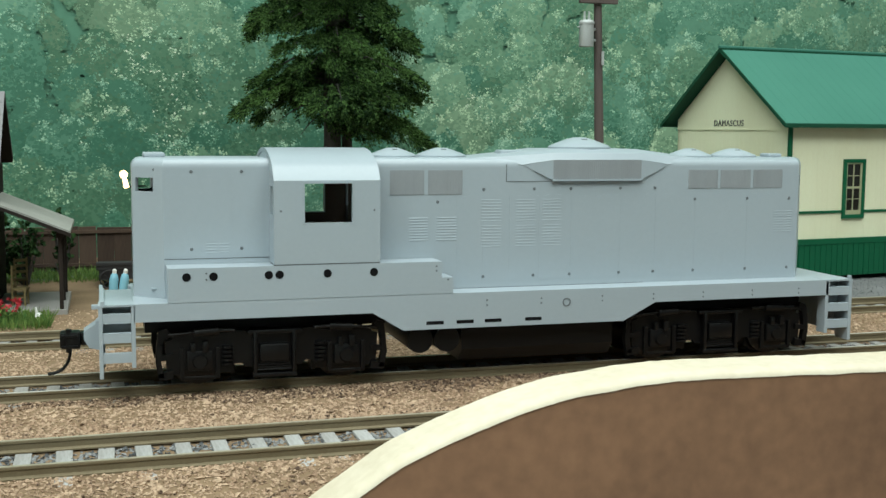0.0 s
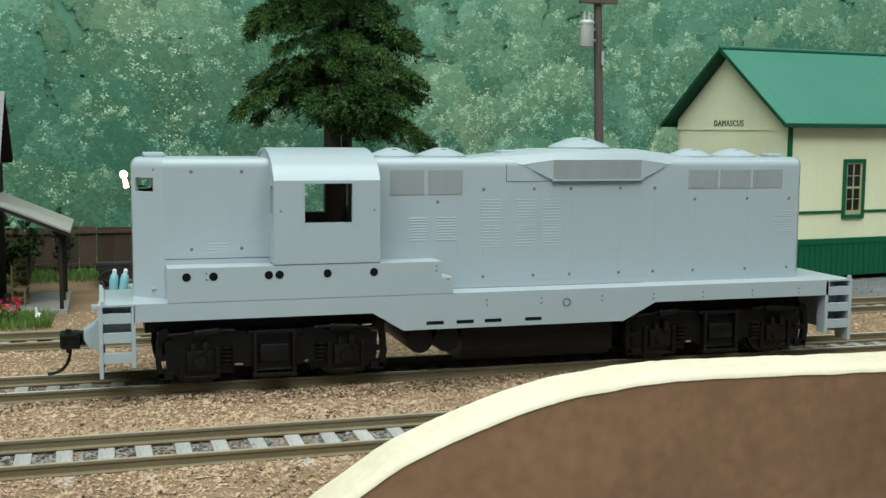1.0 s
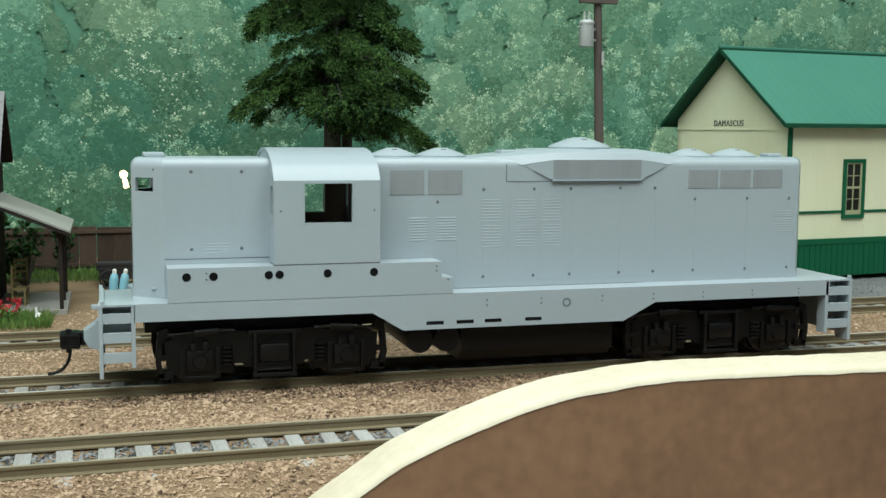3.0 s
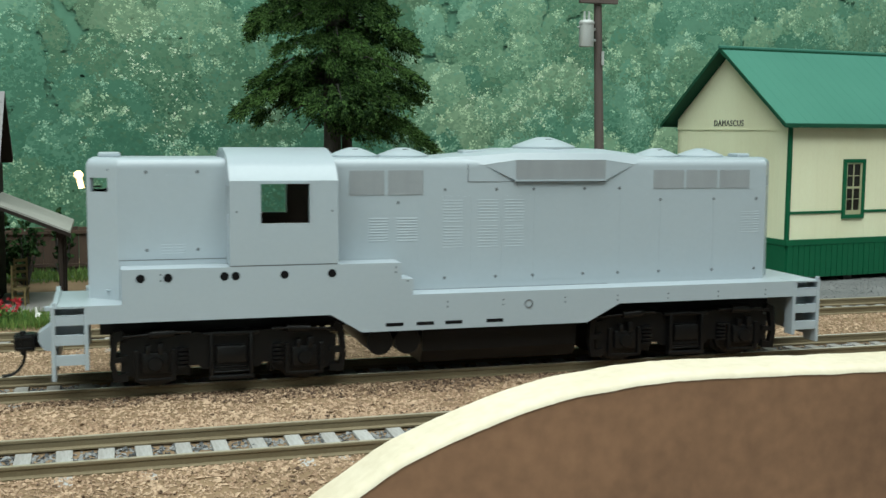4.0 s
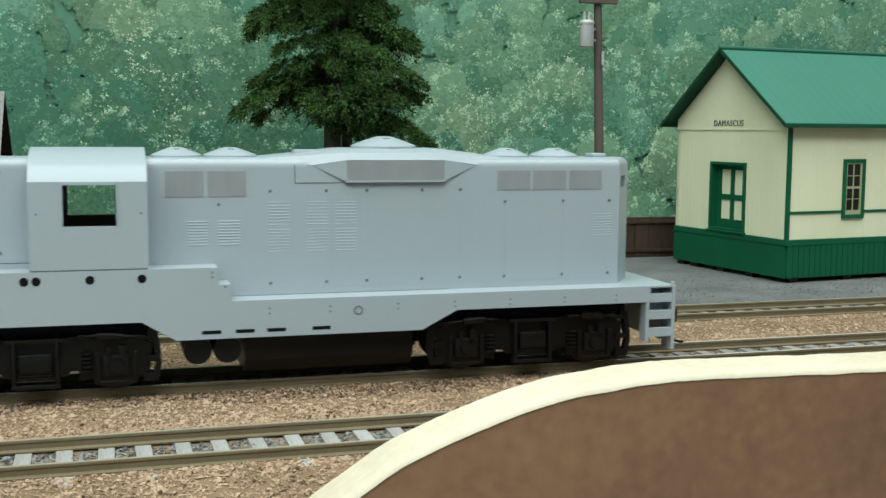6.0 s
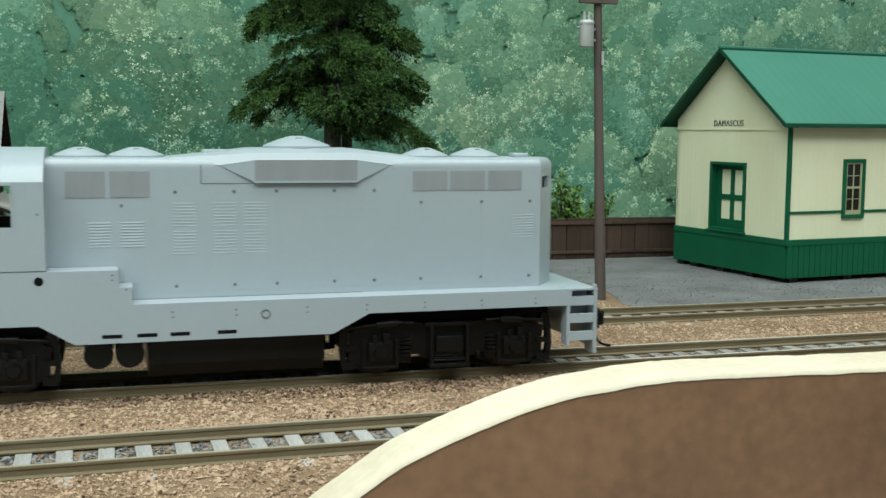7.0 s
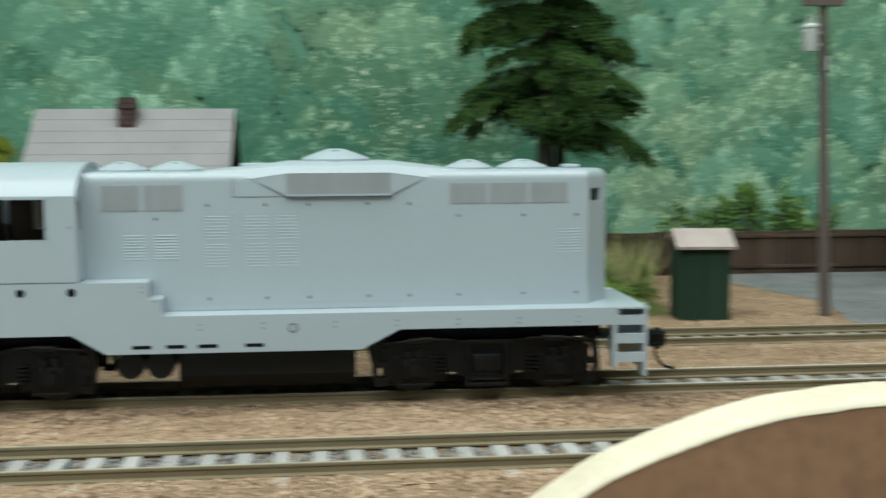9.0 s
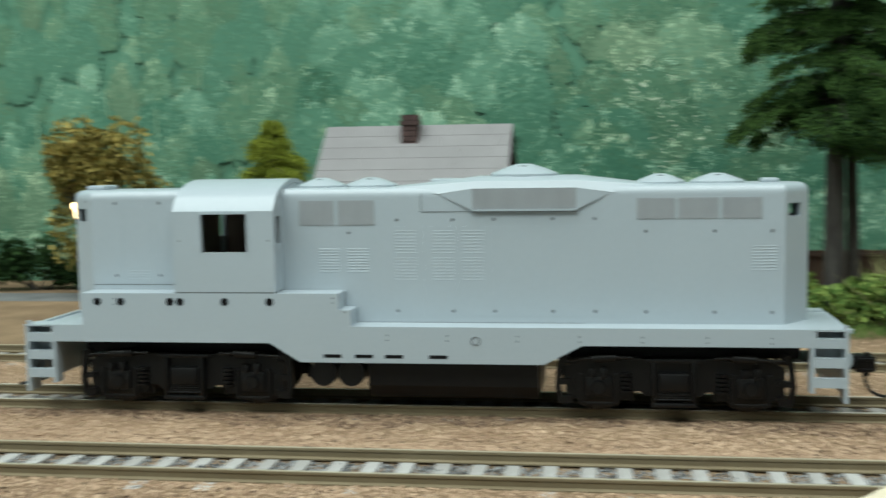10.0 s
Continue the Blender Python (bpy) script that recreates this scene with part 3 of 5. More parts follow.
for s in (-1, 1):
    steps(-98.2, -90.3, s)
    steps(88.4, 96.6, s)
for x, d in ((-97.5, -1), (96.2, 1)):
    pil = part("end_plate", boxes((x - 0.6, x + 0.6, -12.4, 12.4, 5.5, 20.4), bev=0.15), GREY, loco, "pale grey pilot plate", smooth=0)
    # coupler pocket, coupler head and hanging hose
    bm = bmesh.new()
    prism(bm, [(x, 15.6), (x + d * 1.6, 14.0), (x + d * 4.2, 12.2), (x + d * 4.2, 10.4), (x + d * 3.0, 8.4), (x, 7.6)], "y", -3.0, 3.0)
    part("coupler_pocket", bm, GREY, pil, smooth=0)
    part("lever_bracket", boxes((*sorted((x, x + d * 2.2)), -13.0, -11.6, 19.0, 20.0), (*sorted((x + d * 0.2, x - d * 0.7)), -18.0, -17.2, 20.4, 21.6), bev=0.15), GREY, pil, smooth=0)
    bm = boxes((*sorted((x + d * 2.5, x + d * 5.0)), -1.6, 1.6, 8.8, 11.8), bev=0.3)
    head = part("coupler", bm, BLACK, loco, "black knuckle coupler")
    part("coupler_jaw", build("c", box, *sorted((x + d * 5.0, x + d * 8.2)), -2.6, 0.2, 8.2, 12.2, bev=0.3), BLACK, head)
    part("coupler_guard", build("c", box, *sorted((x + d * 5.0, x + d * 9.6)), 0.6, 2.6, 8.4, 12.0, bev=0.5), BLACK, head)
    part("knuckle", build("c", box, *sorted((x + d * 8.0, x + d * 9.6)), -2.4, -1.0, 8.4, 12.0, bev=0.3), BLACK, head)
    part("knuckle_pin", build("c", rod, (x + d * 7.6, -2.0, 7.4), (x + d * 7.6, -2.0, 12.9), 0.7, n=10), BLACK, head)
    for z in (8.4, 10.9):
        part("coupler_rib", build("c", box, *sorted((x + d * 5.6, x + d * 9.2)), -2.9, -2.5, z, z + 0.7, bev=0.1), BLACK, head)
    bm = bmesh.new()
    last = None
    for i in range(13):
        u = i / 12
        p = (x + d * (7.3 + 5.2 * u ** 2.2), -0.6, 8.4 - 6.2 * math.sin(u * math.pi / 2))
        if last:
            rod(bm, last, p, 0.38, n=8)
        last = p
    part("trip_pin", bm, BLACK, head, "curved dark wire pin", smooth=40)

# headlight bulb in front of the nose with its leads
bm = bmesh.new()
bmesh.ops.create_uvsphere(bm, u_segments=14, v_segments=10, radius=0.95, matrix=Matrix.Translation((-91.9, -1.8, 48.9)))
rod(bm, (-91.9, -1.8, 48.9), (-91.3, -1.8, 45.8), 0.45, 0.6, 12)
bulb = part("headlight_bulb", bm, BULB, loco, "small glowing warm headlight bulb", smooth=60)
bm = bmesh.new()
last = None
for i in range(15):
    a = math.pi * i / 14
    p = (-87.5 + 2.2 * math.cos(a), -2 + i * 0.3, 46.4 - 1.3 * math.sin(a))
    if last:
        rod(bm, last, p, 0.2, n=6)
    last = p
rod(bm, (-91.3, -1.4, 46.0), (-87, -1, 46.2), 0.2, n=6)
part("bulb_wire", bm, BLACK, bulb, "thin black lead", smooth=0)

# fuel tank and air reservoirs
bm = bmesh.new()
prism(bm, [(-14.5, 11.9), (-14.5, 6.0), (-12.0, 2.9), (12.0, 2.9), (14.5, 6.0), (14.5, 11.9)], "x", -12.8, 27.8)
part("fuel_tank", bm, BLACK, loco, "black fuel tank", smooth=0)
part("frame_weight", boxes((-88, 88, -6.5, 6.5, 12, 18.8)), BLACK, loco, "black chassis block", smooth=0)
for x in (-23.6, -16.8):
    bm = bmesh.new()
    rod(bm, (x, -15.5, 9.0), (x, 15.5, 9.0), 3.2, n=22)
    part("air_reservoir", bm, BLACK, loco, "black round air tank")


def truck(cx):
    root = new("truck")
    root.parent = loco
    root.matrix_basis = pose(cx * MM, 0, 0)
    tagged(root, label="black four-wheel truck with cast side frames")
    for s in (-1, 1):
        def yy(a, b):
            return sorted((s * a, s * b))
        # main casting: long top chord, two pedestals, low arches between them
        bm = bmesh.new()
        for e in (-1, 1):
            prism(bm, [(e * x, z) for x, z in ((0, 4.2), (6.6, 4.2), (7.4, 5.2), (9.2, 5.2), (10.0, 3.2), (12.4, 3.2), (21.6, 3.2), (24.7, 3.6), (25.0, 11.0), (19.5, 12.6), (12.5, 12.2), (8, 12.8), (0, 12.8))], "y", *yy(12.2, 13.4))
        sf = part("side_frame", bm, BLACK, root, "black cast side frame", smooth=0)
        # raised rim along the top chord
        bm = bmesh.new()
        for e in (-1, 1):
            prism(bm, [(e * x, z) for x, z in ((6.6, 12.2), (8.2, 12.5), (12.6, 11.8), (19.4, 12.3), (23.4, 11.5), (23.4, 12.1), (19.4, 12.9), (12.4, 12.5), (8.2, 13.1), (6.6, 12.9))], "y", *yy(13.3, 14.1))
        part("frame_rim", bm, BLACK, sf, smooth=0)
        for e in (-1, 1):
            x = e * 17.2
            # brake hanger loop at the outer end, open in the middle
            bm = bmesh.new()
            for pts in ([(23.2, 12.0), (24.6, 14.2), (26.4, 13.6), (26.9, 10.4), (25.6, 10.0), (25.2, 11.8)], [(25.5, 10.6), (26.9, 10.4), (27.2, 6.4), (26.6, 2.8), (25.2, 2.6), (25.9, 6.4)],
                        [(23.2, 2.4), (26.4, 2.2), (26.6, 3.6), (23.2, 4.4)], [(23.2, 6.9), (25.9, 6.7), (25.9, 7.9), (23.2, 8.3)]):
                prism(bm, [(e * a, b) for a, b in pts], "y", *yy(12.4, 14.2))
            part("brake_hanger", bm, BLACK, sf, smooth=0)
            # journal box with round cover, lugs and pedestal liners
            bm = bmesh.new()
            box(bm, x - 3.0, x + 3.0, *yy(13.2, 14.6), 4.0, 8.8, bev=0.5)
            rod(bm, (x, s * 14.4, 6.2), (x, s * 15.3, 6.2), 1.9, 1.5, 16)
            box(bm, x - 2.1, x - 1.0, *yy(14.0, 15.2), 8.6, 10.6, bev=0.2)
            box(bm, x + 0.6, x + 1.9, *yy(14.0, 15.2), 8.4, 10.9, bev=0.2)
            part("axle_box", bm, BLACK, sf)
            part("pedestal_liner", boxes((x - 4.6, x - 3.6, *yy(13.3, 14.3), 2.4, 9.4), (x + 3.6, x + 4.6, *yy(13.3, 14.3), 2.4, 9.4), (x - 4.6, x + 4.6, *yy(13.3, 13.9), 1.9, 2.7), bev=0.15), BLACK, sf, smooth=0)
            bm = bmesh.new()
            for k in range(5):
                rod(bm, (e * 10.9, s * 13.9, 5.0 + k), (e * 10.9, s * 13.9, 5.6 + k), 1.3, n=10)
            part("coil_spring", bm, BLACK, sf)
            # brake cylinder lying along the chord, with its push rod
            bm = bmesh.new()
            rod(bm, (e * 13.0, s * 14.9, 13.4), (e * 18.4, s * 14.9, 13.1), 1.05, n=16)
            rod(bm, (e * 18.4, s * 14.9, 13.1), (e * 24.4, s * 14.7, 12.7), 0.34, n=8)
            rod(bm, (e * 9.2, s * 14.9, 13.3), (e * 13.0, s * 14.9, 13.4), 0.42, n=8)
            part("brake_cylinder", bm, BLACK, sf)
            # brake shoe against the inner side of the wheel
            part("brake_shoe", boxes((*sorted((e * 9.0, e * 10.2)), *yy(8.2, 12.0), 2.4, 7.4), bev=0.3), BLACK, sf, smooth=0)
        # swing-hanger basket with its leaf spring
        bm = boxes((-5.0, -4.1, *yy(13.3, 15.4), 2.6, 12.9), (4.1, 5.0, *yy(13.3, 15.4), 2.6, 12.9), (-5.2, 5.2, *yy(13.3, 15.5), 1.9, 2.9), (-6.4, 6.4, *yy(13.2, 15.2), 12.2, 13.1), (-4.2, 4.2, *yy(14.2, 15.0), 3.4, 3.9), bev=0.25)
        part("bolster_hanger", bm, BLACK, sf)
        bm = boxes((-3.5, 3.5, *yy(13.4, 15.3), 5.6, 9.8), bev=0.5)
        part("spring_cap", bm, BLACK, sf)
        bm = boxes(*[(-3.9 + 0.2 * i, 3.9 - 0.2 * i, *yy(13.4, 14.9), 4.0 + i * 0.6, 4.4 + i * 0.6) for i in range(3)], bev=0.1)
        part("leaf_spring", bm, BLACK, sf)
    part("bolster", boxes((-5, 5, -12.5, 12.5, 5, 12.4), (-8, 8, -7, 7, 4, 12)), BLACK, root, smooth=0)
    sets = []
    for x in (-17.2, 17.2):
        bm = bmesh.new()
        for s in (-1, 1):
            rod(bm, (0, s * 7.9, 0), (0, s * 9.9, 0), 5.9, n=32)
            rod(bm, (0, s * 7.2, 0), (0, s * 7.9, 0), 6.6, n=32)
            rod(bm, (0, s * 9.9, 0), (0, s * 10.1, 0), 4.4, n=32)
            for k in range(4):
                a = k * math.pi / 2
                rod(bm, (3.2 * math.cos(a), s * 10.05, 3.2 * math.sin(a)), (3.2 * math.cos(a), s * 10.2, 3.2 * math.sin(a)), 0.6, n=8)
        rod(bm, (0, -12.5, 0), (0, 12.5, 0), 1.2, n=12)
        w = part("wheel_set", bm, WHEEL, root, "blackened metal wheels on an axle")
        w.matrix_basis = pose(x * MM, 0, 5.9 * MM)
        sets.append((w, x))
    return sets


WHEELS = truck(-58.8) + truck(58.8)

# run of the locomotive along its track: seconds, millimetres gone
RUN = [(0.0, 0.0), (2.7, 0.0), (3.3, 0.0), (3.55, 1.3), (3.8, 5.85), (4.0, 10.05), (4.5, 20.95), (5.0, 31.65), (5.5, 42.55), (6.25, 58.6), (7.0, 74.75), (7.5, 85.4), (8.0, 96.2), (8.5, 106.6), (9.0, 116.8), (9.5, 127.0), (10.0, 137.2)]


def gone(t):
    for (a, u), (b, v) in zip(RUN, RUN[1:]):
        if t <= b:
            return u + (v - u) * (t - a) / (b - a)
    return RUN[-1][1]


def motions():
    walk(loco, [(t, pose((6 - d) * MM, 0, 0)) for t, d in RUN])
    for w, x in WHEELS:
        walk(w, [(t / 5, pose(x * MM, 0, 5.9 * MM, 0, -math.degrees(gone(t / 5) / 5.9), 0)) for t in range(51)])

# ---- backdrop: a printed hillside of trees on a flat board ----


BOARDGREEN = mat("printed_hazy_woods", (0.13, 0.285, 0.195), (0.10, 0.225, 0.15), 0.03, 0.9, fine=0.25, dull=0.1)
TONES = 9
INK = {}
for hue, deep, top in (("blue", (0.041, 0.122, 0.079), (0.390, 0.590, 0.430)), ("green", (0.047, 0.118, 0.071), (0.440, 0.610, 0.410)), ("olive", (0.058, 0.118, 0.072), (0.460, 0.610, 0.400))):
    for i in range(TONES):
        q = i / (TONES - 1)
        c = tuple(d * (t / d) ** q for d, t in zip(deep, top))
        INK[hue, i] = mat("printed_" + hue, tuple(v * 0.94 for v in c), tuple(v * 1.08 for v in c), 0.03, 0.9, island=0.8, dull=0.1)
INK["pale", 0] = mat("printed_pale_green", (0.50, 0.64, 0.46), (0.78, 0.84, 0.69), 0.03, 0.9, island=0.8, dull=0.1)
HUES = ("blue", "green", "olive")


def backdrop():
    """A flat board with a printed forest: small dabs of ink, crown by crown, the higher and farther ones first."""
    g = np.random.default_rng(5)
    root = tagged(link("backdrop", boxes((-900, 900, 300, 306, -30, 420)), BOARDGREEN), "printed green forest hillside on a flat backdrop board", "backdrop", kind="structure")
    heaps = {k: [] for k in INK}
    blobs = {k: [] for k in INK}

    def dabs(x, z, y, size, key):
        """Irregular four-cornered dabs; key holds the hue's and tone's number of each."""
        n = len(x)
        a = g.uniform(0, 6.283, n)[:, None] + np.arange(4) * 1.571 + g.uniform(-0.35, 0.35, (n, 4))
        ln = size[:, None] * g.uniform(0.55, 1.3, (n, 4))
        v = np.stack([x[:, None] + ln * np.cos(a), np.repeat(np.broadcast_to(y, n)[:, None], 4, 1), z[:, None] + 0.85 * ln * np.sin(a)], -1)
        for k in np.unique(key):
            name = (HUES[k // 20], int(k % 20)) if k < 100 else ("pale", 0)
            heaps[name].append(v[key == k])

    def field(x, z, f, seed):
        return noise.noise(Vector((x * f, z * f * 1.3, seed)))

    crowns = []
    z, row = 168.0, 0
    while z > 2:
        x = -450 + (row % 2) * 8
        while x < 385:
            zz = z + g.uniform(-6, 6)
            far = x < -150
            w = g.choice((7, 8.5, 10, 12, 14.5, 17)) * (1.12 - zz / 600)
            base = 0.545 + 0.20 * field(x, zz, 0.012, 1.7) + g.normal(0, 0.10) + np.interp(x, (-420, -330, -210, -120, -60, 60, 130, 380), (-0.15, -0.11, -0.03, -0.17, -0.11, 0.01, 0.06, 0.05)) - 0.05 * max(0, (zz - 105) / 40)
            haze = np.clip(0.18 + (zz - 60) / 190 + (0.28 if far else 0), 0.12, 0.78)
            hue = int(np.clip(round(0.75 + 1.5 * field(x, zz, 0.017, 9.1) + g.normal(0, 0.5) - (0.45 if -240 < x < -100 else 0)), 0, 2))
            crowns.append((x, zz, w, g.uniform(1.0, 1.5), base, haze, hue, 0, far and g.random() < 0.45))
            x += g.uniform(13, 22)
        row += 1
        z -= 11.5
    # trees that stand out: x, z, half width, height ratio, tone, haze, hue, blossom, pointed
    crowns += [(-67, 76, 25, 1.25, 0.50, 0.0, 1, 2, False), (-86, 52, 15, 1.2, 0.46, 0.05, 1, 1, False), (-45, 54, 16, 1.2, 0.46, 0.0, 1, 1, False), (-66, 46, 18, 1.0, 0.42, 0.0, 1, 1, False),
               (148, 74, 21, 1.25, 0.68, 0.1, 2, 1, False), (126, 58, 15, 1.2, 0.62, 0.1, 1, 1, False), (171, 60, 14, 1.3, 0.50, 0.1, 0, 0, False), (96, 60, 14, 1.3, 0.56, 0.1, 2, 1, False), (205, 66, 17, 1.3, 0.50, 0.1, 1, 0, False), (186, 92, 15, 1.2, 0.60, 0.2, 1, 0, False),
               (-190, 104, 27, 1.15, 0.52, 0.25, 0, 0, False), (-158, 66, 12, 1.4, 0.56, 0.25, 1, 0, False), (-236, 84, 15, 1.7, 0.22, 0.2, 0, 0, False), (-262, 76, 15, 1.5, 0.48, 0.3, 1, 0, True), (-300, 66, 13, 1.3, 0.42, 0.35, 0, 0, True), (-122, 58, 16, 1.0, 0.22, 0.3, 0, 0, False), (-108, 42, 14, 0.9, 0.44, 0.2, 0, 0, False),
               (20, 74, 14, 1.4, 0.52, 0.1, 1, 1, False), (60, 84, 16, 1.2, 0.58, 0.2, 1, 0, False), (-30, 92, 17, 1.2, 0.54, 0.2, 1, 0, False), (-24, 60, 13, 1.2, 0.50, 0.15, 0, 1, False), (240, 96, 16, 1.2, 0.54, 0.2, 0, 0, False), (300, 110, 20, 1.1, 0.56, 0.3, 1, 0, False)]
    crowns.sort(key=lambda c: -(c[1] - c[2] * c[3] * 0.7))
    step = 0.05
    for x, z, w, tall, base, haze, hue, bloom, pointed in crowns:
        h = w * tall
        y0 = 299.8 - (190 - z + h * 0.7) * 0.012
        con = 1.0 - haze
        floor_tone = 0.17 + 0.32 * haze

        def key(t, n):
            t = np.maximum(t, floor_tone) + g.normal(0, 0.02, n)
            lev = np.clip(np.round(t * TONES - 0.5), 0, TONES - 1).astype(int)
            hh = np.clip(hue + (g.random(n) < 0.14).astype(int) - (g.random(n) < 0.14).astype(int), 0, 2)
            return hh * 20 + lev

        # one solid patch of middle ink under the whole crown
        a = np.arange(18) * 2 * math.pi / 18
        q = 0.9 * g.uniform(0.86, 1.04, 18)
        ux, uz = q * np.cos(a), q * np.sin(a)
        if pointed:
            ux = ux * (1 - 0.75 * np.clip(uz * 0.5 + 0.5, 0, 1))
        k = int(key(np.array([base - 0.14 * con]), 1)[0])
        blobs[HUES[k // 20], k % 20].append(np.stack([x + ux * w, np.full(18, y0), z + uz * h], -1))
        # shaded inside of the crown, ragged at its rim
        n = int(w * h * 1.1)
        a, q = g.uniform(0, 6.283, n), np.sqrt(g.random(n)) * g.uniform(0.8, 1.0, n)
        ux, uz = q * np.cos(a), q * np.sin(a)
        if pointed:
            ux = ux * (1 - 0.75 * np.clip(uz * 0.5 + 0.5, 0, 1))
        dabs(x + ux * w, z + uz * h, y0 - step * 0.25 * g.random(n), g.uniform(0.8, 1.5, n), key(base + con * (-0.27 + 0.28 * (uz - 0.2) - 0.06 * ux), n))
        # leafy lobes, the lower ones in front
        m = int(w * h * 0.075) + 6
        a, q = g.uniform(0, 6.283, m), np.sqrt(g.random(m)) * 0.95
        cx, cz = q * np.cos(a), q * np.sin(a)
        if pointed:
            cx = cx * (1 - 0.75 * np.clip(cz * 0.5 + 0.5, 0, 1))
        order = np.argsort(-cz)
        cx, cz = cx[order], cz[order]
        lr = g.uniform(1.6, 3.4, m) * (0.8 + w / 60)
        tone = base + con * (0.58 * (cz - 0.25) - 0.15 * cx + g.normal(0, 0.10, m))
        num = (lr * lr * 3.3).astype(int)
        i = np.repeat(np.arange(m), num)
        n = len(i)
        a, q = g.uniform(0, 6.283, n), np.abs(g.normal(0, 0.55, n))
        dx, dz = q * np.cos(a), q * np.sin(a)
        t = tone[i] + con * (0.20 * np.clip(dz, -1, 1) - 0.06 * dx) + g.normal(0, 0.05 + 0.13 * con, n)
        t = t + 0.20 * (g.random(n) < 0.09) - 0.16 * (g.random(n) < 0.09)
        k = key(t, n)
        if bloom:
            k = np.where((t > base - 0.1) & (g.random(n) < 0.13 * bloom), 100, k)
        dabs(x + cx[i] * w + dx * lr[i], z + cz[i] * h + dz * lr[i], y0 - step * (0.3 + 0.5 * i / m + 0.3 * g.random(n)), g.uniform(0.30, 0.72, n), k)
    for k, rows in heaps.items():
        if not rows:
            continue
        v = np.concatenate(rows)
        n = len(v) * 4
        faces = np.arange(n).reshape(-1, 4).tolist() + [list(range(n + i * 18, n + i * 18 + 18)) for i in range(len(blobs[k]))]
        pts = np.concatenate([v.reshape(-1, 3)] + blobs[k]) * MM
        me = bpy.data.meshes.new("printed_foliage")
        me.from_pydata(pts.tolist(), [], faces)
        me.materials.append(INK[k])
        ob = new("printed_foliage", me)
        ob.parent = root
        tagged(ob, kind="stuff")
    # pale printed trunks among the far trees
    for x, z, ln in ((-336, 72, 26), (-325, 72, 15), (-352, 84, 14), (-300, 96, 11), (-276, 88, 12), (-392, 70, 16), (-50, 96, 9)):
        part("printed_trunk", boxes((x, x + 0.8, 297.0, 297.1, z, z + ln)), INK["olive", 5], root, smooth=0)
    return root


backdrop()

# ---- the station ----
DEPOT = thing("station_building", 183.6, 136.0, 0, "cream and green wooden station with green metal roof", "building", rz=7.4)
DW, DL, ZS, ZT, ZE = 78.8, 150.0, -1.7, 14.3, 60.6
AY = 40.0
RIDGE, EAVE = 96.8, 63.5


